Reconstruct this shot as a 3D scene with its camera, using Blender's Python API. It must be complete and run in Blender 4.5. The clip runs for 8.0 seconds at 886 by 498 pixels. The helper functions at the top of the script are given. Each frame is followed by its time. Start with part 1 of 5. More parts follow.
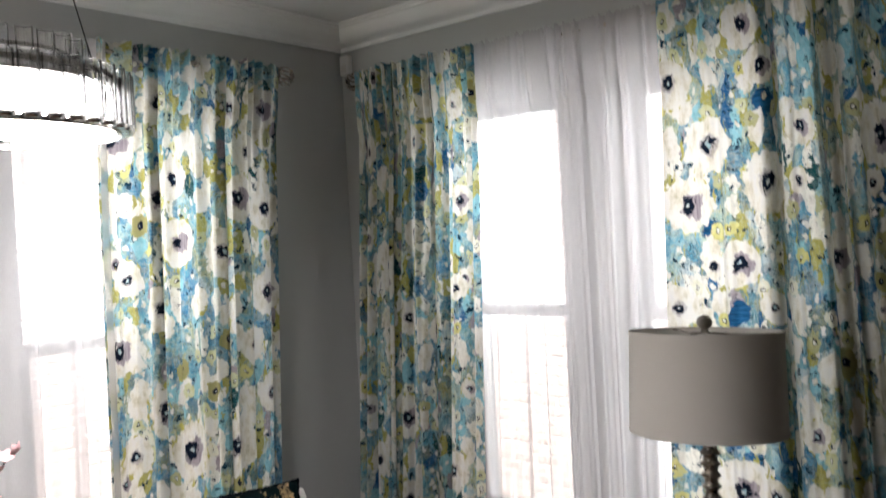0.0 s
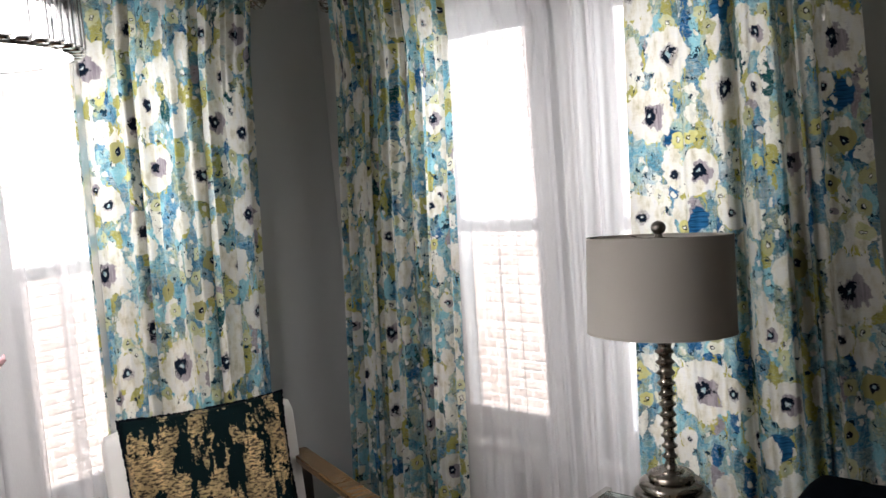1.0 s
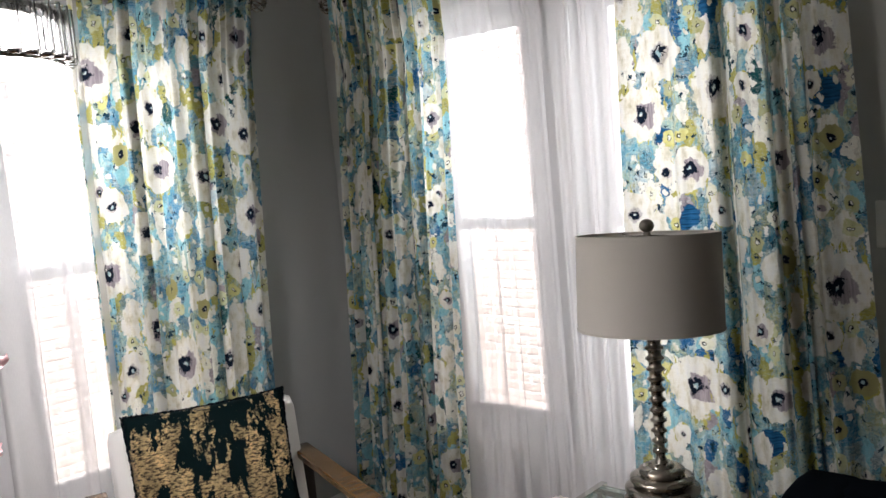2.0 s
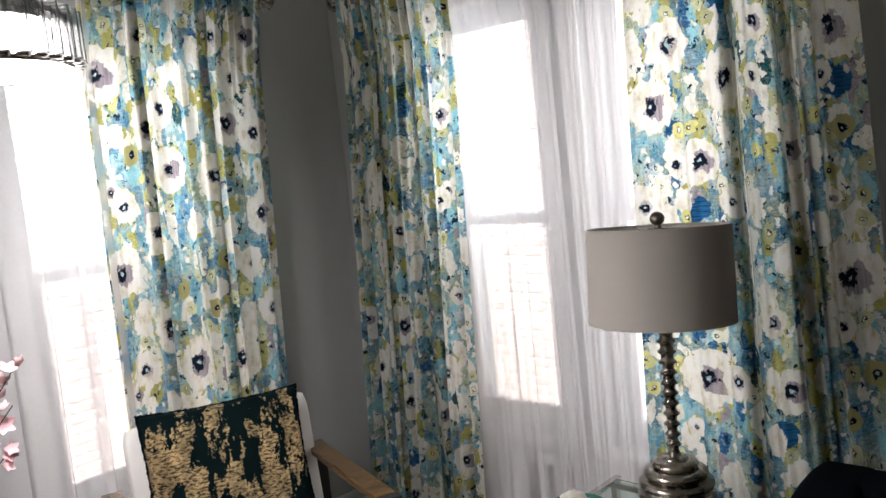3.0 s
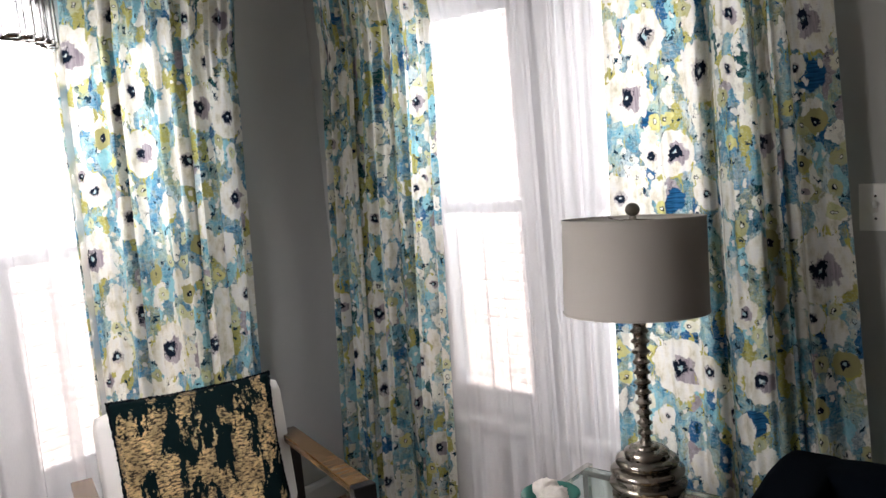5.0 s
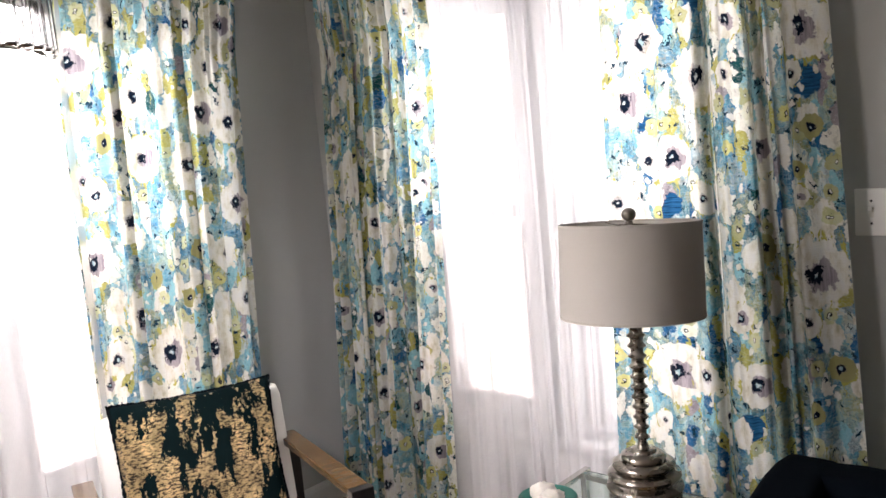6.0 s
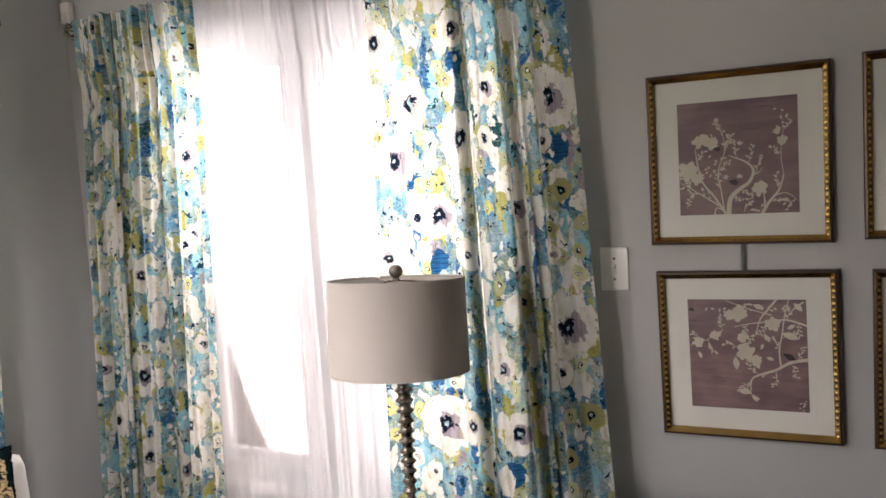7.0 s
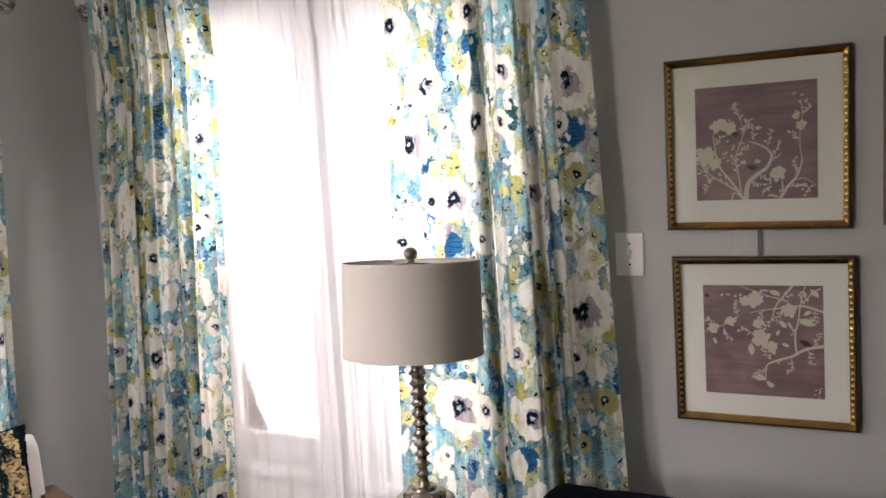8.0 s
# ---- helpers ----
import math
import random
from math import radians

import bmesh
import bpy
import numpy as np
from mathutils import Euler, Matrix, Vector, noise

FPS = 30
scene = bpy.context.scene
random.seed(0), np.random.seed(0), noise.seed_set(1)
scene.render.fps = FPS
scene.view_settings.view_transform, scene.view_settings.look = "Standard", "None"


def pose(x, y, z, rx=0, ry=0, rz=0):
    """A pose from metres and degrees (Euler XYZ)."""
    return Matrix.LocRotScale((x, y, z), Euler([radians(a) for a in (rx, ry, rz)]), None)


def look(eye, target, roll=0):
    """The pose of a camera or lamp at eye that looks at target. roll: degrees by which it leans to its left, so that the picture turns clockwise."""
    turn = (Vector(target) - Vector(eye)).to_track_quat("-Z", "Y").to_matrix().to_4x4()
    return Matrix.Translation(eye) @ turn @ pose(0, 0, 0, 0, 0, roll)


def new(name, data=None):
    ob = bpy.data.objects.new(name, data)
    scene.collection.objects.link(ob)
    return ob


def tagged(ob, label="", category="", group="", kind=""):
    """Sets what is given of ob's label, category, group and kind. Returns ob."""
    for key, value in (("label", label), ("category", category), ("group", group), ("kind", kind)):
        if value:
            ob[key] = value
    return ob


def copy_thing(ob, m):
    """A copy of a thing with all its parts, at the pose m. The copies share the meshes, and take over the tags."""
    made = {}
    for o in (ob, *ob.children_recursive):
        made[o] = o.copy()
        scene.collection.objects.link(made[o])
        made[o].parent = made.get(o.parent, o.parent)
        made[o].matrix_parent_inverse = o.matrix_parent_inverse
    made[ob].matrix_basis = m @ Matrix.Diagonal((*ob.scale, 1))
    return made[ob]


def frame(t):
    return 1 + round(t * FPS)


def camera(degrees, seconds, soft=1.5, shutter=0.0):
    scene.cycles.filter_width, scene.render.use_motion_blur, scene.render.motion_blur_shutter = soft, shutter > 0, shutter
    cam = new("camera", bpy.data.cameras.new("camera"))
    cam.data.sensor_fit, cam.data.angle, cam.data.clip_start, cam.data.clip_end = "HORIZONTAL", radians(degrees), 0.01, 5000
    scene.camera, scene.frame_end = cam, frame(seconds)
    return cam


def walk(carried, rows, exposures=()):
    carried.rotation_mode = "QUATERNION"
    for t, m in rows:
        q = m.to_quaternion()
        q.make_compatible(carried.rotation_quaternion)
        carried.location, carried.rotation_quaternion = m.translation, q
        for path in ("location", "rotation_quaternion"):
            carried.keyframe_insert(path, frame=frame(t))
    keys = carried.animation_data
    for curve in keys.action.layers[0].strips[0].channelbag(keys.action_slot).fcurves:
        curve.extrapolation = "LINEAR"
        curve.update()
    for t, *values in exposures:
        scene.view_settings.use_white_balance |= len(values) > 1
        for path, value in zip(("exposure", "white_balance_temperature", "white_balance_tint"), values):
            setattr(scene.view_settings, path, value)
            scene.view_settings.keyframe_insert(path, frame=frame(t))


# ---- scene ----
cam = camera(56.5, 8.0, shutter=0.4)
PATH = [
    (0, (0.198, -0.066, 1.572), (-1.094, 1.461, 1.53), -3.0),
    (0.5, (0.264, -0.073, 1.536), (-1.036, 1.435, 1.351), -4.5),
    (1, (0.339, -0.044, 1.526), (-0.972, 1.451, 1.315), -4.6),
    (1.5, (0.407, -0.028, 1.536), (-0.92, 1.453, 1.32), -4.6),
    (3, (0.42, -0.023, 1.535), (-0.944, 1.422, 1.308), -6.0),
    (3.5, (0.42, -0.015, 1.533), (-0.904, 1.465, 1.296), -5.8),
    (4, (0.416, -0.017, 1.533), (-0.891, 1.477, 1.286), -5.6),
    (4.5, (0.41, -0.027, 1.537), (-0.897, 1.462, 1.271), -5.3),
    (6, (0.433, -0.024, 1.546), (-0.889, 1.455, 1.288), -5.2),
    (6.5, (0.475, 0.021, 1.554), (-0.614, 1.688, 1.368), -4.1),
    (7, (0.491, 0.024, 1.57), (-0.425, 1.792, 1.383), -3.6),
    (7.5, (0.488, 0.03, 1.562), (-0.417, 1.803, 1.363), -3.5),
    (8, (0.464, 0.014, 1.547), (-0.463, 1.774, 1.341), -3.1),
]

EXPOSURES = [(0.0, 2.05, 6450, 15), (0.5, 1.97, 6450, 15), (1.5, 2.00, 6450, 15), (4.7, 2.22, 6450, 17), (5.8, 2.62, 6550, 19), (6.4, 3.12, 6750, 22), (7.0, 3.02, 6750, 22), (8.0, 3.07, 6750, 22)]
walk(cam, [(t, look(eye, target, roll)) for t, eye, target, roll in PATH], EXPOSURES)

# ---- world and sun ----
SUN_ELEVATION, SUN_AZIMUTH = radians(45), radians(135)   # azimuth from +y towards +x
world = bpy.data.worlds.new("sky")
scene.world = world
world.use_nodes = True
wn = world.node_tree
sky = wn.nodes.new("ShaderNodeTexSky")
sky.sky_type = "NISHITA"
sky.sun_disc = False
sky.sun_elevation, sky.sun_rotation = SUN_ELEVATION, SUN_AZIMUTH
sky.dust_density = 3.0
wn.nodes["Background"].inputs["Strength"].default_value = 0.13
wn.links.new(sky.outputs["Color"], wn.nodes["Background"].inputs["Color"])
sun_data = bpy.data.lights.new("sun", "SUN")
sun_data.energy, sun_data.angle, sun_data.color = 5.0, radians(1.0), (1.0, 0.985, 0.96)
sun = new("sun", sun_data)
toward = Vector((math.sin(SUN_AZIMUTH) * math.cos(SUN_ELEVATION), math.cos(SUN_AZIMUTH) * math.cos(SUN_ELEVATION), math.sin(SUN_ELEVATION)))
sun.matrix_basis = look(toward * 30, (0, 0, 0))

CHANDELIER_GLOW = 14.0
# stand-ins for the sky's light at the windows, then added fill lamps: (centre, facing, width, height, watts, colour)
DAY, WARM_FILL = (0.96, 0.98, 1.0), (0.98, 0.955, 0.92)
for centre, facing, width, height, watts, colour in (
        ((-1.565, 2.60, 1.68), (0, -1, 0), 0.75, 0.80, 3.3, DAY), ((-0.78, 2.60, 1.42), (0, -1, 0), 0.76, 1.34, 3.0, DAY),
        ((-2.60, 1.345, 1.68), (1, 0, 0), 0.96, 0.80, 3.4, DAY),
        # two added lamps outside, out of view, that brighten the curtains from the side
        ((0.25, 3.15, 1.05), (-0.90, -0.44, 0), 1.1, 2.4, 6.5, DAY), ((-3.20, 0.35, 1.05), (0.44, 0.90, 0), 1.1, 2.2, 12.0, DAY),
        # added warm fill lamp in an invented opening behind the camera
        ((-1.75, -3.0, 1.40), (0, 1, 0), 0.9, 1.4, 5.0, WARM_FILL)):
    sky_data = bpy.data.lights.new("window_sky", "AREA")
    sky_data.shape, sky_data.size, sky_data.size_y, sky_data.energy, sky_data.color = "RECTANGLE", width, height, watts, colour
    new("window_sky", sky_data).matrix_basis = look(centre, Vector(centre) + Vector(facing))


# ---- mesh helpers ----
def mesh_of(bm, name, smooth=None):
    bmesh.ops.recalc_face_normals(bm, faces=bm.faces[:])
    data = bpy.data.meshes.new(name)
    bm.to_mesh(data)
    bm.free()
    if smooth is not None:
        data.shade_smooth()
        data.set_sharp_from_angle(angle=radians(smooth))
    return data


def part(name, bm, material, parent=None, label="", smooth=None, at=None):
    data = bm if isinstance(bm, bpy.types.Mesh) else mesh_of(bm, name, smooth)
    if not data.materials:
        data.materials.append(material)
    ob = new(name, data)
    ob.parent = parent
    if at is not None:
        ob.matrix_basis = at
    return tagged(ob, label)


def thing(name, at, label, category, group="", kind=""):
    ob = new(name)
    ob.matrix_basis = at
    ob.empty_display_size = 0.1
    return tagged(ob, label, category, group, kind)


def add_box(bm, lo, hi, bevel=0.0, m=None):
    size = [b - a for a, b in zip(lo, hi)]
    mid = [(a + b) / 2 for a, b in zip(lo, hi)]
    made = bmesh.ops.create_cube(bm, size=1.0, matrix=Matrix.Translation(mid) @ Matrix.Diagonal((*size, 1)))
    verts = made["verts"]
    if bevel:
        edges = list({e for v in verts for e in v.link_edges})
        out = bmesh.ops.bevel(bm, geom=edges, offset=bevel, segments=2, affect="EDGES", profile=0.6)
        verts = list({v for f in out["faces"] for v in f.verts} | {v for v in verts if v.is_valid})
    if m is not None:
        bmesh.ops.transform(bm, matrix=m, verts=verts)
    return bm


def box(lo, hi, bevel=0.0, m=None):
    return add_box(bmesh.new(), lo, hi, bevel, m)


def add_lathe(bm, profile, steps=40, m=None, closed=False):
    """Turns a profile of (radius, height) round z."""
    rings = []
    for r, z in profile:
        if r < 1e-5:
            rings.append([bm.verts.new((0, 0, z))])
        else:
            rings.append([bm.verts.new((r * math.cos(2 * math.pi * i / steps), r * math.sin(2 * math.pi * i / steps), z)) for i in range(steps)])
    pairs = list(zip(rings, rings[1:])) + ([(rings[-1], rings[0])] if closed else [])
    for a, b in pairs:
        for i in range(steps):
            j = (i + 1) % steps
            loop = [a[i % len(a)], a[j % len(a)], b[j % len(b)], b[i % len(b)]]
            loop = list(dict.fromkeys(loop))
            if len(loop) > 2:
                bm.faces.new(loop)
    if m is not None:
        bmesh.ops.transform(bm, matrix=m, verts=[v for ring in rings for v in ring])
    return bm


def lathe(profile, steps=40, m=None, closed=False):
    return add_lathe(bmesh.new(), profile, steps, m, closed)


def add_tube(bm, points, radius, steps=8, tip=None):
    """A tube along points, tapering to tip."""
    points = [Vector(p) for p in points]
    rings = []
    for k, p in enumerate(points):
        way = (points[min(k + 1, len(points) - 1)] - points[max(k - 1, 0)]).normalized()
        side = way.cross(Vector((0, 0, 1)) if abs(way.z) < 0.95 else Vector((1, 0, 0))).normalized()
        up = side.cross(way)
        r = radius if tip is None else radius + (tip - radius) * k / (len(points) - 1)
        rings.append([bm.verts.new(p + r * (math.cos(2 * math.pi * i / steps) * side + math.sin(2 * math.pi * i / steps) * up)) for i in range(steps)])
    for a, b in zip(rings, rings[1:]):
        for i in range(steps):
            bm.faces.new((a[i], a[(i + 1) % steps], b[(i + 1) % steps], b[i]))
    bm.faces.new(rings[0][::-1])
    bm.faces.new(rings[-1])
    return bm


def tube(points, radius, steps=8, tip=None):
    return add_tube(bmesh.new(), points, radius, steps, tip)


# ---- material helpers ----
class Nodes:
    """A short way to write node trees."""

    def __init__(self, name):
        self.material = bpy.data.materials.new(name)
        self.material.use_nodes = True
        self.tree = self.material.node_tree
        self.tree.nodes.clear()
        self.out = self.tree.nodes.new("ShaderNodeOutputMaterial")

    def add(self, kind, **settings):
        node = self.tree.nodes.new("ShaderNode" + kind)
        for key, value in settings.items():
            setattr(node, key, value)
        return node

    def put(self, value, socket):
        if isinstance(value, bpy.types.NodeSocket):
            self.tree.links.new(value, socket)
        elif isinstance(value, (tuple, list)) and len(value) == 3 and socket.type == "RGBA":
            socket.default_value = (*value, 1)
        else:
            socket.default_value = value

    def math(self, operation, a, b=0.0, c=0.0, clamp=False):
        node = self.add("Math", operation=operation, use_clamp=clamp)
        for value, socket in zip((a, b, c), node.inputs):
            self.put(value, socket)
        return node.outputs[0]

    def vec(self, operation, a, b=(0, 0, 0)):
        node = self.add("VectorMath", operation=operation)
        self.put(a, node.inputs[0])
        self.put(b, node.inputs[1])
        return node.outputs["Value" if operation in ("DISTANCE", "LENGTH") else "Vector"]

    def mix(self, factor, a, b, blend="MIX"):
        node = self.add("Mix", data_type="RGBA", blend_type=blend)
        self.put(factor, node.inputs[0])
        self.put(a, node.inputs[6])
        self.put(b, node.inputs[7])
        return node.outputs[2]

    def noise(self, vector, scale, detail=3.0, rough=0.55, colour=False):
        node = self.add("TexNoise")
        self.put(vector, node.inputs["Vector"])
        node.inputs["Scale"].default_value, node.inputs["Detail"].default_value, node.inputs["Roughness"].default_value = scale, detail, rough
        return node.outputs["Color" if colour else 0]

    def ramp(self, value, stops, constant=False):
        node = self.add("ValToRGB")
        ramp = node.color_ramp
        ramp.interpolation = "CONSTANT" if constant else "LINEAR"
        while len(ramp.elements) < len(stops):
            ramp.elements.new(0.5)
        for element, (at, colour) in zip(ramp.elements, stops):
            element.position = at
            element.color = (*colour, 1) if isinstance(colour, tuple) else (colour, colour, colour, 1)
        self.put(value, node.inputs[0])
        return node.outputs[0]

    def coords(self, stretch=(1, 1, 1)):
        return self.vec("MULTIPLY", self.add("TexCoord").outputs["Object"], stretch)

    def bump(self, height, strength=0.3, distance=0.002):
        node = self.add("Bump")
        node.inputs["Strength"].default_value, node.inputs["Distance"].default_value = strength, distance
        self.put(height, node.inputs["Height"])
        return node.outputs[0]

    def principled(self, colour, rough=0.6, metal=0.0, normal=None, **more):
        node = self.add("BsdfPrincipled")
        self.put(colour, node.inputs["Base Color"])
        self.put(rough, node.inputs["Roughness"])
        self.put(metal, node.inputs["Metallic"])
        if normal is not None:
            self.put(normal, node.inputs["Normal"])
        for key, value in more.items():
            self.put(value, node.inputs[key.replace("_", " ")])
        return node.outputs[0]

    def blend(self, factor, a, b):
        node = self.add("MixShader")
        self.put(factor, node.inputs[0])
        self.put(a, node.inputs[1])
        self.put(b, node.inputs[2])
        return node.outputs[0]

    def shader(self, kind, colour, **more):
        node = self.add(kind)
        self.put(colour, node.inputs["Color"])
        for key, value in more.items():
            self.put(value, node.inputs[key.replace("_", " ")])
        return node.outputs[0]

    def done(self, shader):
        self.tree.links.new(shader, self.out.inputs["Surface"])
        return self.material


def painted(name, colour, rough=0.6, grain=120.0, relief=0.15, change=0.06, metal=0.0, large=2.5, stretch=(1, 1, 1), gloss=0.5):
    """Paint, plaster, metal or plastic with a large, weak mottling and a fine grain."""
    n = Nodes(name)
    p = n.coords(stretch)
    big, fine = n.noise(p, large, 4), n.noise(p, grain, 3)
    shade = n.math("ADD", n.math("MULTIPLY", n.math("SUBTRACT", big, 0.5), 2 * change), n.math("MULTIPLY_ADD", n.math("SUBTRACT", fine, 0.5), change, 1.0))
    tone = n.vec("MULTIPLY", colour, (1, 1, 1))
    scaled = n.add("VectorMath", operation="SCALE")
    n.put(tone, scaled.inputs[0])
    n.put(shade, scaled.inputs["Scale"])
    r = n.math("MULTIPLY_ADD", n.math("SUBTRACT", big, 0.5), 0.25, rough, clamp=True)
    return n.done(n.principled(scaled.outputs[0], r, metal, n.bump(fine, relief, 0.001), Specular_IOR_Level=gloss))


def floral_cloth(name, white_flowers, grey_flowers, olive_flowers, shift, on_cloth, navy_patches=()):
    """Watercolour poppies printed on linen that lets light through. Flowers: (along the wall, height, radius) in metres; on_cloth: turns a place along the wall into one on the unfolded cloth."""
    n = Nodes(name)
    uv = n.vec("MULTIPLY", n.add("UVMap").outputs[0], (1, 1, 0))
    white_flowers, grey_flowers, olive_flowers, navy_patches = ([(on_cloth(a, h), h, r) for a, h, r in some] for some in ([(a, h, 1.18 * r) for a, h, r in white_flowers], [(a, h, 1.12 * r) for a, h, r in grey_flowers], olive_flowers, navy_patches))
    half = (0.5, 0.5, 0.5)
    bend = n.vec("SUBTRACT", n.noise(uv, 15, 3, 0.6, True), half)
    fine = n.vec("SUBTRACT", n.noise(uv, 95, 2, 0.6, True), half)
    p = n.vec("ADD", uv, n.vec("ADD", n.vec("MULTIPLY", bend, (0.045, 0.055, 0)), n.vec("MULTIPLY", fine, (0.017, 0.022, 0))))
    q = n.vec("ADD", p, (shift, 0.37 * shift, 0))
    flat = n.vec("MULTIPLY", n.vec("ADD", uv, n.vec("ADD", n.vec("MULTIPLY", bend, (0.030, 0.030, 0)), n.vec("MULTIPLY", fine, (0.008, 0.010, 0)))), (1, 1, 0))
    upright = n.noise(n.vec("MULTIPLY", uv, (95, 9, 1)), 1.0, 3, 0.65)
    across = n.noise(n.vec("MULTIPLY", uv, (13, 210, 1)), 1.0, 3, 0.65)
    mottle = n.noise(n.vec("ADD", q, (9.0, 4.0, 0)), 38, 5, 0.7)
    cream = n.ramp(n.noise(n.vec("MULTIPLY", uv, (34, 15, 1)), 1.0, 4, 0.65), [(0.30, (0.47, 0.45, 0.32)), (0.42, (0.68, 0.65, 0.55)), (0.52, (0.76, 0.75, 0.69)), (0.66, (0.74, 0.74, 0.72)), (0.76, (0.58, 0.57, 0.57))])

    def soft_below(value, edge, width=0.07):
        return n.math("MULTIPLY_ADD", value, -1 / width, edge / width + 0.5, clamp=True)

    def cells(offset, stretch, scale):
        tex = n.add("TexVoronoi", voronoi_dimensions="2D")
        n.put(n.vec("MULTIPLY", n.vec("ADD", q, offset), stretch), tex.inputs["Vector"])
        tex.inputs["Scale"].default_value = scale
        pick = n.add("SeparateColor")
        n.put(tex.outputs["Color"], pick.inputs[0])
        return pick.outputs, tex.outputs["Distance"]

    # washes in irregular patches, brushed upright and across
    wash, _ = cells((0, 0, 0), (1.0, 0.60, 1), 16)
    colour = n.ramp(wash[0], [(0.0, (0.82, 0.81, 0.74)), (0.12, (0.13, 0.40, 0.53)), (0.33, (0.035, 0.18, 0.37)), (0.52, (0.34, 0.57, 0.62)), (0.64, (0.27, 0.26, 0.09)), (0.72, (0.50, 0.54, 0.33)), (0.84, (0.008, 0.06, 0.16)), (0.94, (0.006, 0.05, 0.055))], True)
    colour = n.mix(n.math("MULTIPLY", n.ramp(across, [(0.44, 0.0), (0.62, 1.0)]), 0.34), colour, (0.60, 0.74, 0.78))
    colour = n.mix(n.math("MULTIPLY", n.ramp(upright, [(0.36, 1.0), (0.50, 0.0)]), 0.45), colour, (0.10, 0.34, 0.46))
    colour = n.mix(n.math("MULTIPLY", n.ramp(upright, [(0.56, 0.0), (0.64, 1.0)]), 0.40), colour, (0.72, 0.78, 0.72))
    colour = n.mix(0.30, colour, n.ramp(mottle, [(0.30, 0.40), (0.5, 0.90), (0.68, 1.0)]), "MULTIPLY")
    tide = n.noise(n.vec("ADD", q, (1.7, 6.1, 0)), 15, 5, 0.68)
    colour = n.mix(0.42, colour, n.ramp(tide, [(0.34, (0.004, 0.045, 0.12)), (0.43, (0.05, 0.27, 0.43)), (0.49, (0.22, 0.48, 0.56)), (0.53, (0.60, 0.62, 0.52)), (0.57, (0.34, 0.35, 0.13)), (0.62, (0.10, 0.35, 0.44)), (0.68, (0.006, 0.06, 0.14))]))
    # dry-brushed hatching of dark teal and of olive over some of the washes
    hatch = n.noise(n.vec("MULTIPLY", q, (60, 330, 1)), 1.0, 2)
    drag = n.noise(n.vec("MULTIPLY", q, (190, 26, 1)), 1.0, 2)
    region = n.noise(n.vec("ADD", q, (5.0, 2.0, 0)), 8, 3, 0.6)
    colour = n.mix(n.math("MULTIPLY", n.ramp(region, [(0.55, 0.0), (0.60, 0.85)]), n.ramp(hatch, [(0.46, 0.0), (0.54, 1.0)])), colour, (0.012, 0.085, 0.12))
    colour = n.mix(n.math("MULTIPLY", n.ramp(region, [(0.36, 0.8), (0.43, 0.0)]), n.ramp(drag, [(0.46, 0.0), (0.53, 1.0)])), colour, (0.36, 0.34, 0.10))
    colour = n.mix(n.math("MULTIPLY", n.ramp(drag, [(0.60, 0.0), (0.66, 1.0)]), 0.6), colour, (0.03, 0.17, 0.33))
    dab, _ = cells((3.1, 1.7, 0), (1.0, 0.5, 1), 30)
    dabs = n.ramp(dab[0], [(0.0, (0.82, 0.81, 0.73)), (0.36, (0.40, 0.38, 0.11)), (0.58, (0.010, 0.07, 0.075)), (0.66, (0.25, 0.54, 0.62)), (0.84, (0.33, 0.29, 0.32)), (0.92, (0.02, 0.12, 0.27))], True)
    colour = n.mix(n.math("GREATER_THAN", dab[1], 0.66), colour, dabs)
    colour = n.mix(0.45, colour, n.ramp(n.noise(n.vec("MULTIPLY", q, (85, 30, 1)), 1.0, 4, 0.7), [(0.34, 0.22), (0.48, 0.85), (0.60, 1.0)]), "MULTIPLY")
    colour = n.mix(n.math("MULTIPLY", n.ramp(hatch, [(0.54, 0.0), (0.60, 1.0)]), 0.30), colour, (0.66, 0.74, 0.72))
    runs = n.noise(n.vec("MULTIPLY", n.vec("ADD", q, (1.3, 0, 0)), (70, 7, 1)), 1.0, 2)
    colour = n.mix(n.math("GREATER_THAN", runs, 0.665), colour, (0.39, 0.37, 0.12))
    spatter, _ = cells((7.7, 0.4, 0), (1.0, 1.0, 1), 75)
    colour = n.mix(n.math("MULTIPLY", n.math("GREATER_THAN", spatter[0], 0.80), n.math("GREATER_THAN", mottle, 0.54)), colour, (0.008, 0.035, 0.06))

    def nearest(flowers):
        least = 9.0
        for along, height, radius in flowers:
            least = n.math("MINIMUM", least, n.math("MULTIPLY", n.vec("DISTANCE", flat, (along, height, 0)), 1 / radius))
        return least

    lobes = n.math("MULTIPLY_ADD", n.noise(n.vec("ADD", uv, (4.0, 8.0, 0)), 34, 2, 0.5), 0.9, -0.45)
    ink, grey = (0.005, 0.010, 0.022), n.ramp(upright, [(0.35, (0.22, 0.19, 0.22)), (0.6, (0.38, 0.34, 0.36))])
    if navy_patches:
        colour = n.mix(soft_below(n.math("ADD", nearest(navy_patches), lobes), 0.8, 0.1), colour, n.ramp(across, [(0.35, (0.006, 0.04, 0.10)), (0.62, (0.02, 0.12, 0.27))]))
    # loose pale petals with no eye, and drops of bare cloth
    pick, d = cells((2.3, 0.9, 0), (1.0, 0.72, 1), 10.5)
    colour = n.mix(n.math("MULTIPLY", n.math("GREATER_THAN", pick[2], 0.54), soft_below(n.math("MULTIPLY_ADD", lobes, 0.30, d), 0.37, 0.03)), colour, cream)
    pick, d = cells((5.9, 3.3, 0), (1.0, 0.8, 1), 34)
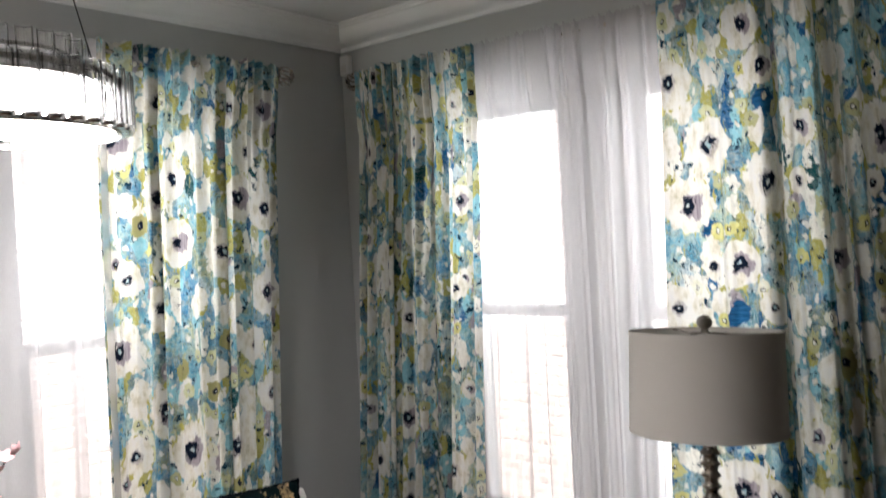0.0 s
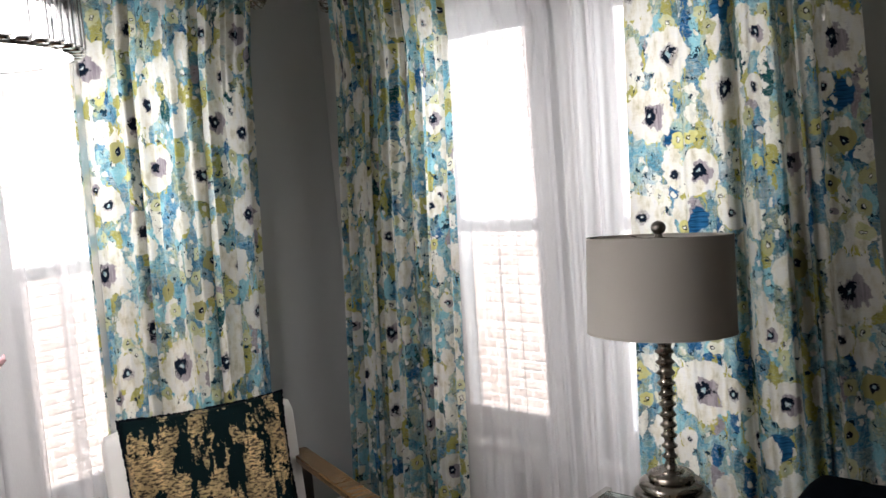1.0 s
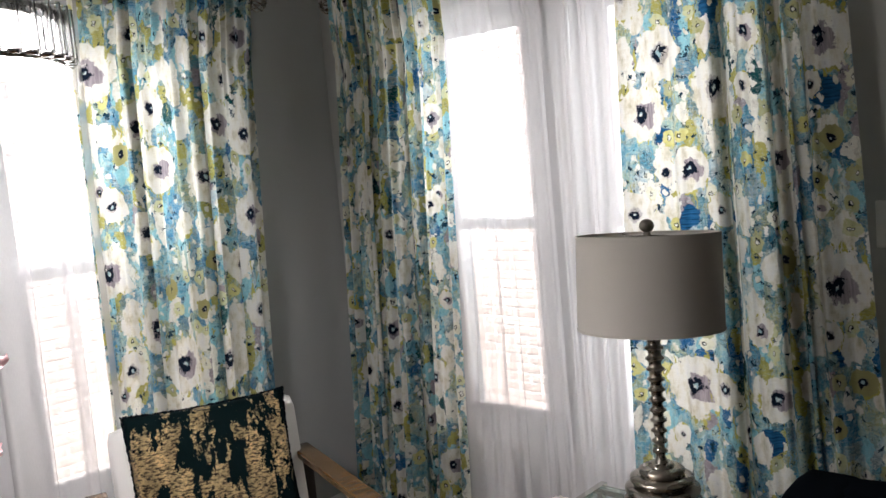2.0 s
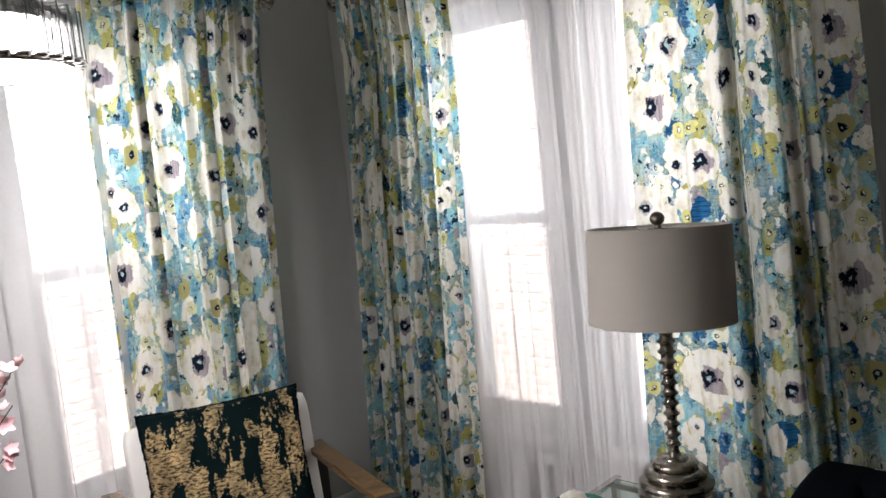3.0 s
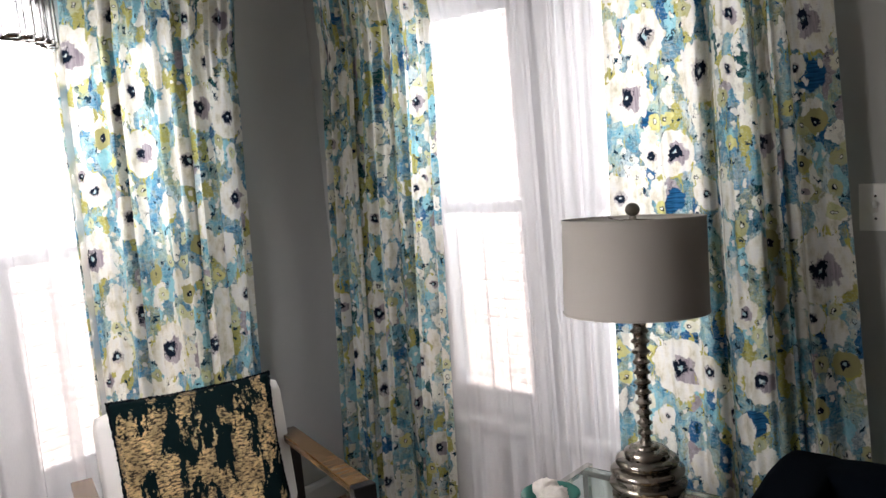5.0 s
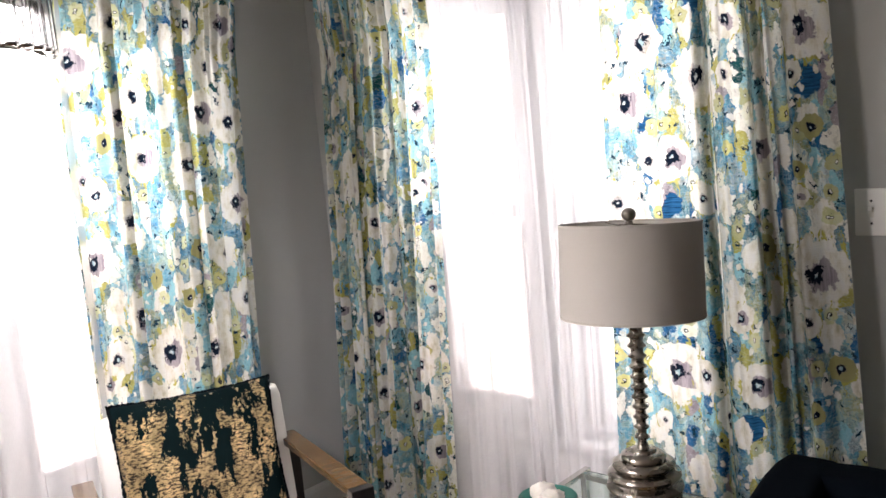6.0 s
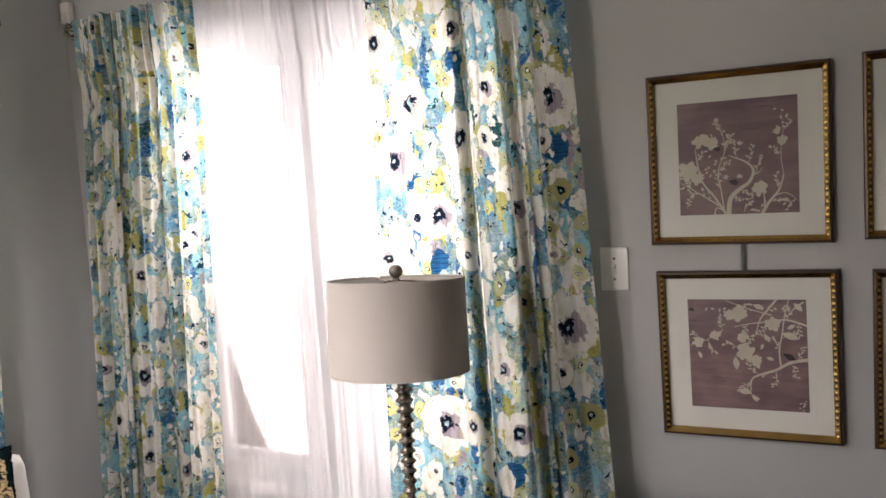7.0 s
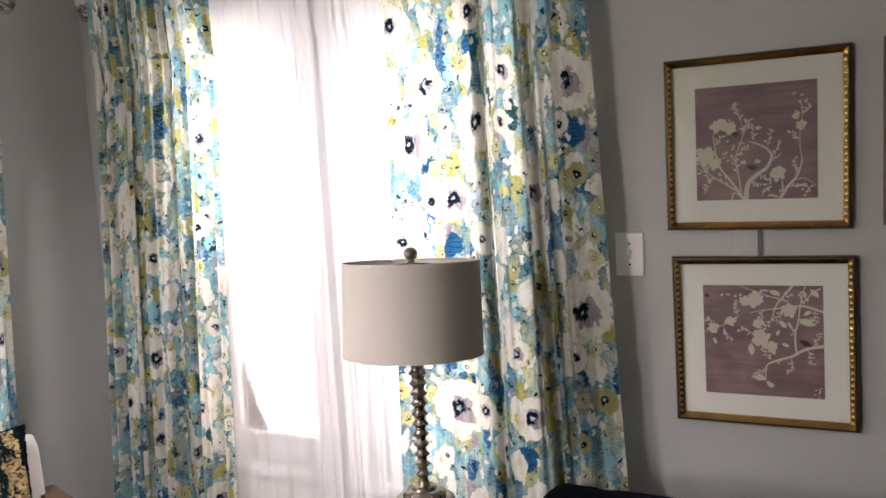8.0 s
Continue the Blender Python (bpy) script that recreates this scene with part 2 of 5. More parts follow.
    colour = n.mix(n.math("MULTIPLY", n.math("GREATER_THAN", pick[2], 0.72), soft_below(d, 0.26, 0.05)), colour, cream)
    # small green and yellow blossoms with an inked ring
    pick, d = cells((0.7, 2.3, 0), (1.0, 0.9, 1), 12.5)
    on = n.math("GREATER_THAN", pick[2], 0.66)
    little = n.mix(0.4, n.ramp(pick[1], [(0.0, (0.34, 0.33, 0.12)), (0.3, (0.55, 0.56, 0.30)), (0.6, (0.62, 0.57, 0.12)), (0.72, (0.80, 0.78, 0.68))], True), n.ramp(mottle, [(0.32, (0.30, 0.34, 0.14)), (0.5, (0.64, 0.64, 0.44)), (0.62, (0.52, 0.64, 0.58))]))
    colour = n.mix(n.math("MULTIPLY", on, soft_below(n.math("MULTIPLY_ADD", lobes, 0.35, d), 0.27, 0.04)), colour, little)
    colour = n.mix(n.math("MULTIPLY", on, soft_below(n.math("MULTIPLY_ADD", mottle, 0.14, d), 0.150, 0.02)), colour, ink)
    colour = n.mix(n.math("MULTIPLY", on, soft_below(d, 0.045, 0.02)), colour, (0.82, 0.83, 0.76))

    for flowers, body, halo, eye in ((olive_flowers, (0.36, 0.34, 0.15), None, 0.36), (grey_flowers, cream, grey, 0.29), (white_flowers, cream, None, 0.27)):
        m = nearest(flowers)
        edge = n.math("MULTIPLY_ADD", lobes, 0.7, m)
        # petals end in uneven lobes, with a dry yellow edge here and there
        colour = n.mix(n.math("MULTIPLY", soft_below(edge, 1.12, 0.08), n.math("GREATER_THAN", runs, 0.56)), colour, (0.44, 0.41, 0.11))
        colour = n.mix(soft_below(edge, 0.98, 0.05), colour, body)
        if halo:
            off = nearest([(a + 0.17 * r, h - 0.05 * r, r) for a, h, r in flowers])
            colour = n.mix(soft_below(n.math("MULTIPLY_ADD", lobes, 0.6, n.math("MULTIPLY_ADD", mottle, 0.5, n.math("ADD", off, -0.25))), 0.46, 0.05), colour, halo)
        else:
            colour = n.mix(n.math("MULTIPLY", soft_below(n.math("MULTIPLY_ADD", mottle, 0.7, n.math("ADD", m, -0.35)), 0.36, 0.05), 0.6), colour, grey)
        torn = n.math("ADD", m, n.math("MULTIPLY_ADD", mottle, 0.95, -0.46))
        colour = n.mix(soft_below(torn, eye, 0.03), colour, ink)
        colour = n.mix(soft_below(n.math("MULTIPLY_ADD", mottle, -0.55, n.math("ADD", m, 0.275)), 0.24 * eye, 0.03), colour, n.ramp(mottle, [(0.46, (0.70, 0.73, 0.70)), (0.56, (0.30, 0.44, 0.48))]))

    weave = n.noise(n.vec("MULTIPLY", uv, (420, 900, 1)), 1.0, 2)
    slub = n.noise(n.vec("MULTIPLY", uv, (22, 420, 1)), 1.0, 2)
    threads = n.math("MULTIPLY_ADD", slub, 0.5, n.math("MULTIPLY", weave, 0.5))
    colour = n.mix(0.20, colour, n.ramp(threads, [(0.36, 0.35), (0.60, 1.0)]), "MULTIPLY")
    face = n.principled(colour, 0.85, 0.0, n.bump(threads, 0.3, 0.0008), Specular_IOR_Level=0.15)
    return n.done(n.blend(0.46, face, n.shader("BsdfTranslucent", colour)))


def sheer_cloth():
    n = Nodes("white_voile")
    uv = n.add("UVMap").outputs[0]
    threads = n.noise(n.vec("MULTIPLY", uv, (420, 60, 1)), 1.0, 2)
    clear = n.shader("BsdfTransparent", (1, 1, 1))
    body = n.blend(0.5, n.shader("BsdfDiffuse", (0.84, 0.82, 0.83)), n.shader("BsdfTranslucent", (0.93, 0.91, 0.92)))
    return n.done(n.blend(n.math("MULTIPLY_ADD", threads, 0.06, 0.36), clear, body))


def glass_pane(name, rough=0.0):
    n = Nodes(name)
    fresnel = n.add("Fresnel")
    fresnel.inputs["IOR"].default_value = 1.45
    return n.done(n.blend(fresnel.outputs[0], n.shader("BsdfTransparent", (0.96, 0.98, 0.97)), n.shader("BsdfGlossy", (1, 1, 1), Roughness=rough)))


def screen_mesh():
    n = Nodes("insect_screen")
    return n.done(n.blend(0.16, n.shader("BsdfTransparent", (1, 1, 1)), n.shader("BsdfDiffuse", (0.10, 0.10, 0.11))))


def solid_glass(name, tint=(1, 1, 1)):
    n = Nodes(name)
    return n.done(n.shader("BsdfGlass", tint, Roughness=0.0, IOR=1.47))


def glowing(name, colour, strength):
    n = Nodes(name)
    return n.done(n.shader("Emission", colour, Strength=strength))


def wood(name, dark, light, along=(1.5, 14, 14), rough=0.4):
    n = Nodes(name)
    p = n.coords(along)
    grain = n.noise(p, 3.0, 6, 0.65)
    colour = n.ramp(grain, [(0.3, dark), (0.55, light), (0.75, dark)])
    return n.done(n.principled(colour, rough, 0.0, n.bump(grain, 0.2, 0.001)))


def brickwork():
    """Pale red brick, each one a little different."""
    n = Nodes("house_brick")
    p = n.coords()
    tone = n.math("MULTIPLY_ADD", n.add("NewGeometry").outputs["Random Per Island"], 0.5, n.math("MULTIPLY", n.add("ObjectInfo").outputs["Random"], 0.5))
    base = n.ramp(tone, [(0.15, (0.42, 0.32, 0.29)), (0.5, (0.52, 0.42, 0.39)), (0.85, (0.60, 0.52, 0.49))])
    grain = n.noise(p, 60, 4, 0.6)
    return n.done(n.principled(n.mix(0.35, base, n.ramp(grain, [(0.3, 0.5), (0.65, 1.0)]), "MULTIPLY"), 0.9, 0.0, n.bump(grain, 0.4, 0.003)))


def foil_velvet():
    """Dark green velvet with worn, crinkled gold foil."""
    n = Nodes("gold_foil_velvet")
    p = n.add("TexCoord").outputs["Object"]
    bent = n.vec("ADD", p, n.vec("MULTIPLY", n.vec("SUBTRACT", n.noise(p, 22, 4, 0.65, True), (0.5, 0.5, 0.5)), (0.03, 0.03, 0.06)))
    large = n.noise(n.vec("MULTIPLY", bent, (7.0, 11, 5.2)), 1.0, 3, 0.6)
    flecks = n.noise(n.vec("MULTIPLY", p, (60, 90, 45)), 1.0, 3, 0.7)
    mask = n.math("GREATER_THAN", n.math("MULTIPLY_ADD", flecks, 0.30, large), 0.655)
    crinkle = n.noise(n.vec("MULTIPLY", p, (60, 62, 165)), 1.0, 4, 0.7)
    worn = n.noise(n.vec("MULTIPLY", p, (18, 20, 9)), 1.0, 3, 0.6)
    gold = n.principled(n.mix(0.8, n.ramp(crinkle, [(0.42, (0.030, 0.020, 0.012)), (0.54, (0.86, 0.62, 0.31))]), n.ramp(worn, [(0.36, 0.30), (0.60, 1.0)]), "MULTIPLY"), 0.36, 0.65, n.bump(crinkle, 1.0, 0.012))
    pile = n.principled((0.002, 0.008, 0.009), 0.9, 0.0, n.bump(flecks, 0.4, 0.003), Specular_IOR_Level=0.06)
    return n.done(n.blend(mask, pile, gold))


def printed_paper():
    n = Nodes("mauve_print")
    p = n.coords()
    wash = n.noise(n.vec("MULTIPLY", p, (7, 7, 10)), 1.0, 4, 0.6)
    bands = n.noise(n.vec("MULTIPLY", p, (5, 5, 90)), 1.0, 3, 0.6)
    colour = n.ramp(n.math("MULTIPLY_ADD", bands, 0.35, n.math("MULTIPLY", wash, 0.65)), [(0.32, (0.125, 0.064, 0.080)), (0.5, (0.215, 0.125, 0.140)), (0.66, (0.30, 0.20, 0.185))])
    return n.done(n.principled(colour, 0.55))


WALL_PAINT = painted("grey_wall_paint", (0.418, 0.422, 0.416), 0.55, 160, 0.12, 0.03)
CEILING_PAINT = painted("ceiling_paint", (0.74, 0.74, 0.73), 0.7, 140, 0.12, 0.03)
TRIM_PAINT = painted("white_trim_paint", (0.78, 0.78, 0.77), 0.35, 90, 0.06, 0.03)
FRAME_VINYL = painted("white_window_vinyl", (0.78, 0.79, 0.80), 0.4, 90, 0.05, 0.02)
PLASTIC_WHITE = painted("white_plastic", (0.80, 0.79, 0.77), 0.3, 60, 0.02, 0.01)
FLOOR_WOOD = wood("oak_floor", (0.09, 0.045, 0.022), (0.16, 0.09, 0.045))
ARM_WOOD = wood("honey_wood", (0.06, 0.034, 0.014), (0.12, 0.07, 0.03), (14, 1.5, 14), 0.24)
DARK_METAL = painted("black_metal", (0.012, 0.012, 0.013), 0.35, 90, 0.1, 0.1)
CHROME = painted("brushed_chrome", (0.62, 0.60, 0.57), 0.16, 200, 0.03, 0.04, 1.0)
PEWTER = painted("antiqued_silver", (0.33, 0.295, 0.255), 0.27, 70, 0.15, 0.22, 1.0, 18)
HAMMERED = painted("pitted_silver", (0.26, 0.235, 0.205), 0.34, 330, 1.0, 0.3, 1.0, 60)
LINEN = painted("grey_linen", (0.50, 0.47, 0.43), 0.9, 420, 0.35, 0.04, 0.0, 5, (1, 1, 0.35))
LINING = painted("shade_lining", (0.62, 0.60, 0.55), 0.8, 120, 0.1, 0.03)
CREAM_CLOTH = painted("cream_upholstery", (0.72, 0.70, 0.67), 0.9, 380, 0.35, 0.05)
NAVY_VELVET = painted("midnight_velvet", (0.0015, 0.0035, 0.0065), 0.95, 260, 0.35, 0.25, gloss=0.08)
GOLD_LEAF = painted("antiqued_gold", (0.50, 0.33, 0.12), 0.22, 45, 0.4, 0.25, 1.0, 30)
BRONZE_EDGE = painted("bronze_edge", (0.055, 0.035, 0.022), 0.35, 60, 0.2, 0.2, 0.5, 20)
MAT_BOARD = painted("ivory_mat", (0.74, 0.71, 0.67), 0.9, 300, 0.1, 0.02)
CREAM_INK = painted("cream_ink", (0.62, 0.57, 0.47), 0.8, 60, 0.05, 0.12, 0.0, 40)
DARK_INK = painted("dark_ink", (0.030, 0.016, 0.018), 0.7, 60, 0.05, 0.1)
SHELL = painted("white_coral", (0.74, 0.69, 0.63), 0.8, 55, 0.9, 0.15, 0.0, 22)
TAN_SHELL = painted("tan_shell", (0.46, 0.31, 0.15), 0.6, 60, 0.7, 0.35, 0.0, 28)
GREEN_GLAZE = painted("sea_green_glaze", (0.045, 0.19, 0.155), 0.15, 30, 0.03, 0.12)
PETAL_PINK = painted("blossom_pink", (0.76, 0.46, 0.48), 0.7, 80, 0.15, 0.15, 0.0, 30)
TWIG = painted("dark_twig", (0.05, 0.032, 0.028), 0.8, 80, 0.5, 0.3)
LEAF = painted("leaf_green", (0.06, 0.12, 0.045), 0.6, 60, 0.2, 0.2)
VASE_WHITE = painted("white_ceramic", (0.70, 0.69, 0.67), 0.2, 40, 0.03, 0.03)
GRASS = painted("dry_lawn", (0.20, 0.20, 0.09), 0.95, 30, 0.5, 0.3)
MORTAR = painted("white_mortar", (0.82, 0.81, 0.79), 0.95, 60, 0.4, 0.1)
CABLE_GREY = painted("grey_cable", (0.16, 0.155, 0.15), 0.5, 60, 0.05, 0.05)
CONCRETE = painted("roof_grey", (0.25, 0.24, 0.23), 0.9, 30, 0.4, 0.15)
SLOT_SHADE = painted("slot_shade", (0.02, 0.02, 0.02), 0.9, 30, 0.1, 0.1)
CLEAR_PANE = glass_pane("clear_pane")
SCREEN_MESH = screen_mesh()
CRYSTAL = solid_glass("crystal_glass")
TABLE_GLASS = solid_glass("table_glass", (0.90, 0.97, 0.94))
LIT_ACRYLIC = glowing("lit_white_acrylic", (1.0, 0.985, 0.96), CHANDELIER_GLOW)
LIT_DRUM = glowing("lit_drum", (1.0, 0.985, 0.96), 0.12 * CHANDELIER_GLOW)
BRICK = brickwork()
FOIL = foil_velvet()
PRINT = printed_paper()
VOILE = sheer_cloth()

# ---- the room ----
NORTH, WEST, EAST, SOUTH, TOP = 2.353, -2.355, 2.75, -2.75, 2.44
THICK = 0.22
SILL, HEAD, RAIL = 0.465, 2.06, 1.265
NORTH_OPENINGS = [(-1.83, -1.30), (-1.11, -0.43)]
WEST_OPENINGS = [(0.97, 1.72)]


def wall_with_openings(name, start, end, openings, place, label):
    """A wall along its own x from start to end, its room face at y = 0, its depth towards +y."""
    bm = bmesh.new()
    at = start
    for a, b in sorted(openings):
        add_box(bm, (at, 0, 0), (a, THICK, TOP))
        add_box(bm, (a, 0, 0), (b, THICK, SILL))
        add_box(bm, (a, 0, HEAD), (b, THICK, TOP))
        at = b
    add_box(bm, (at, 0, 0), (end, THICK, TOP))
    ob = part(name, bm, WALL_PAINT, at=place)
    return tagged(ob, label, "wall", kind="structure")


wall_with_openings("wall_north", WEST - THICK, EAST + THICK, NORTH_OPENINGS, pose(0, NORTH, 0), "smooth grey painted wall with two window openings")
# the west wall's own x runs along world y
wall_with_openings("wall_west", SOUTH, NORTH - 0.001, WEST_OPENINGS, pose(WEST, 0, 0, 0, 0, 90), "smooth grey painted wall with a window opening")
tagged(part("wall_east", box((EAST, SOUTH, 0), (EAST + THICK, NORTH - 0.001, TOP)), WALL_PAINT), "plain grey painted wall", "wall", kind="structure")
# south wall, unseen; its opening is made up to admit the fill lamp
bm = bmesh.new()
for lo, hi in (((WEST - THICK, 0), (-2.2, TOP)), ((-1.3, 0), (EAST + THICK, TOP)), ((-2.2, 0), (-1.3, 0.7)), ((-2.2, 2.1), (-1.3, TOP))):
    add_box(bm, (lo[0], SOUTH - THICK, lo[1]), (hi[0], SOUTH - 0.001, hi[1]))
tagged(part("wall_south", bm, WALL_PAINT), "plain grey painted wall with an unseen opening added for fill light", "wall", kind="structure")
# the slab's 1.4 m southern overhang is added to keep sun off the opening
tagged(part("ceiling", box((WEST - THICK, SOUTH - THICK - 1.4, TOP + 0.002), (EAST + THICK, NORTH + THICK, TOP + 0.15)), CEILING_PAINT), "flat matt white ceiling with an unseen overhang added to block sun", "ceiling", kind="structure")
tagged(part("floor", box((WEST - THICK, SOUTH - THICK, -0.2), (EAST + THICK, NORTH + THICK, -0.002)), FLOOR_WOOD), "brown oak floor", "floor", kind="structure")


def sweep_corner(profile):
    """A moulding along the west and north walls, mitred in their corner. Profile: (out from the wall, height)."""
    bm = bmesh.new()
    rows = []
    for out, z in profile:
        rows.append([bm.verts.new((WEST + out, SOUTH, z)), bm.verts.new((WEST + out, NORTH - out, z)), bm.verts.new((EAST, NORTH - out, z))])
    for a, b in zip(rows, rows[1:] + rows[:1]):
        for k in (0, 1):
            bm.faces.new((a[k], a[k + 1], b[k + 1], b[k]))
    bm.faces.new([r[0] for r in rows])
    bm.faces.new([r[2] for r in rows])
    return bm


crown = [(0.001, TOP - 0.095), (0.012, TOP - 0.095), (0.014, TOP - 0.082), (0.022, TOP - 0.078)]
crown += [(0.022 + 0.058 * math.sin(a * math.pi / 12), TOP - 0.078 + 0.058 * (1 - math.cos(a * math.pi / 12))) for a in range(1, 7)]
crown += [(0.086, TOP - 0.018), (0.088, TOP - 0.008), (0.098, TOP - 0.006), (0.098, TOP + 0.001), (0.001, TOP + 0.001)]
tagged(part("crown_moulding", sweep_corner(crown), TRIM_PAINT, smooth=35), "white painted coved crown moulding", "moulding", kind="structure")
base = [(0.001, -0.001), (0.016, -0.001), (0.016, 0.085), (0.012, 0.10), (0.006, 0.108), (0.001, 0.11)]
tagged(part("baseboard", sweep_corner(base), TRIM_PAINT), "white painted baseboard", "baseboard", kind="structure")


def sash_window(name, width, place, label):
    """A double-hung window with its casing, panes, screen and stool. Own x along the wall, y outwards."""
    win = thing(name, place, label, "window", kind="structure")
    h = HEAD - SILL
    rail = RAIL - SILL
    bm = bmesh.new()
    for lo, hi in (((0, 0.07, 0), (0.03, 0.224, h)), ((width - 0.03, 0.07, 0), (width, 0.224, h)), ((0.03, 0.07, h - 0.03), (width - 0.03, 0.224, h)), ((0.03, 0.07, 0), (width - 0.03, 0.224, 0.03))):
        add_box(bm, lo, hi, 0.003)
    part("window_frame", bm, FRAME_VINYL, win)
    for z0, z1, y in ((0.032, rail + 0.02, 0.085), (rail - 0.02, h - 0.032, 0.12)):
        bm = bmesh.new()
        x0, x1 = 0.032, width - 0.032
        for lo, hi in (((x0, y, z0), (x0 + 0.04, y + 0.03, z1)), ((x1 - 0.04, y, z0), (x1, y + 0.03, z1)), ((x0 + 0.04, y, z0), (x1 - 0.04, y + 0.03, z0 + 0.045)), ((x0 + 0.04, y, z1 - 0.04), (x1 - 0.04, y + 0.03, z1))):
            add_box(bm, lo, hi, 0.003)
        sash = part("sash", bm, FRAME_VINYL, win)
        pane = part("pane", box((x0 + 0.038, y + 0.012, z0 + 0.042), (x1 - 0.038, y + 0.016, z1 - 0.038)), CLEAR_PANE, sash)
        pane.visible_shadow = False
    part("insect_screen", box((0.034, 0.196, 0.032), (width - 0.034, 0.198, rail), 0), SCREEN_MESH, win, "dark insect screen over the lower sash")
    for x in (0.05, width - 0.05):
        part("blind_bracket", box((x - 0.02, 0.02, h - 0.035), (x + 0.02, 0.06, h - 0.0005), 0.003), FRAME_VINYL, win)
    bm = bmesh.new()
    for lo, hi in (((-0.075, -0.015, -0.02), (0, 0, h + 0.075)), ((width, -0.015, -0.02), (width + 0.075, 0, h + 0.075)), ((0, -0.015, h), (width, 0, h + 0.075)), ((-0.075, -0.013, -0.10), (width + 0.075, -0.001, -0.04))):
        add_box(bm, lo, hi, 0.003)
    part("casing", bm, TRIM_PAINT, win)
    part("window_sill", box((-0.09, -0.045, -0.038), (width + 0.09, 0.07, -0.004), 0.005), TRIM_PAINT, win)
    return win


for number, (a, b) in enumerate(NORTH_OPENINGS, 1):
    sash_window(f"window_{number}", b - a, pose(a, NORTH, SILL), "white double-hung sash window in daylight behind voile")
a, b = WEST_OPENINGS[0]
sash_window("window_3", b - a, pose(WEST, a, SILL, 0, 0, 90), "white double-hung sash window in daylight behind voile")

# ---- outside ----
tagged(part("ground", box((-300, -300, -1.2), (300, 300, -0.9)), GRASS), "pale dry lawn outside the windows", "lawn", kind="structure")


def neighbour(place, size, near, label):
    """A brick house, its front along its own x at y = 0. near: (from, to) of the stretch of front that faces the windows."""
    house = thing("neighbour_house", place, label, "house")
    w, d, h = size
    wall = part("wall", box((-w / 2, 0.012, 0), (w / 2, d, h)), MORTAR, house, "white mortar wall with brick facing")
    bm = bmesh.new()
    pts = [(-w / 2 - 0.3, -0.3, h), (w / 2 + 0.3, -0.3, h), (w / 2 + 0.3, d + 0.3, h), (-w / 2 - 0.3, d + 0.3, h)]
    low = [bm.verts.new(p) for p in pts]
    ridge = [bm.verts.new((-w / 2 + 1, d / 2, h + 1.6)), bm.verts.new((w / 2 - 1, d / 2, h + 1.6))]
    for f in ((low[0], low[1], ridge[1], ridge[0]), (low[2], low[3], ridge[0], ridge[1]), (low[1], low[2], ridge[1]), (low[3], low[0], ridge[0]), low[::-1]):
        bm.faces.new(f)
    part("roof", bm, CONCRETE, house)
    # running bond: bricks apart where the windows face them, the rest joined
    brick = mesh_of(box((-0.095, 0, -0.026), (0.095, 0.011, 0.026)), "brick")
    brick.materials.append(BRICK)
    verts, faces = [], []
    for row in range(int(h / 0.075)):
        z = 0.038 + 0.075 * row
        for k in range(int(w / 0.213)):
            x = -w / 2 + 0.106 + 0.213 * k + (0.1065 if row % 2 else 0.0)
            if x > w / 2 - 0.1:
                continue
            if near[0] < x < near[1] and z < 1.6:
                part("brick", brick, BRICK, wall, at=pose(x, 0, z))
            else:
                n = len(verts)
                verts += [(x + sx * 0.095, y, z + sz * 0.026) for y in (0.0, 0.0115) for sx, sz in ((-1, -1), (1, -1), (1, 1), (-1, 1))]
                faces += [tuple(n + i for i in f) for f in ((0, 1, 2, 3), (0, 4, 5, 1), (1, 5, 6, 2), (2, 6, 7, 3), (3, 7, 4, 0))]
    data = bpy.data.meshes.new("brick_facing")
    data.from_pydata(verts, [], faces)
    tagged(part("brick_facing", data, BRICK, wall), kind="stuff")
    return house


neighbour(pose(-4.0, 5.1, -0.9), (10, 7, 5.2), (0.2, 2.8), "pale red brick house across a narrow yard")
neighbour(pose(-5.4, 2.5, -0.9, 0, 0, 90), (9, 7, 5.2), (-0.8, 1.8), "pale red brick house beyond the side window")

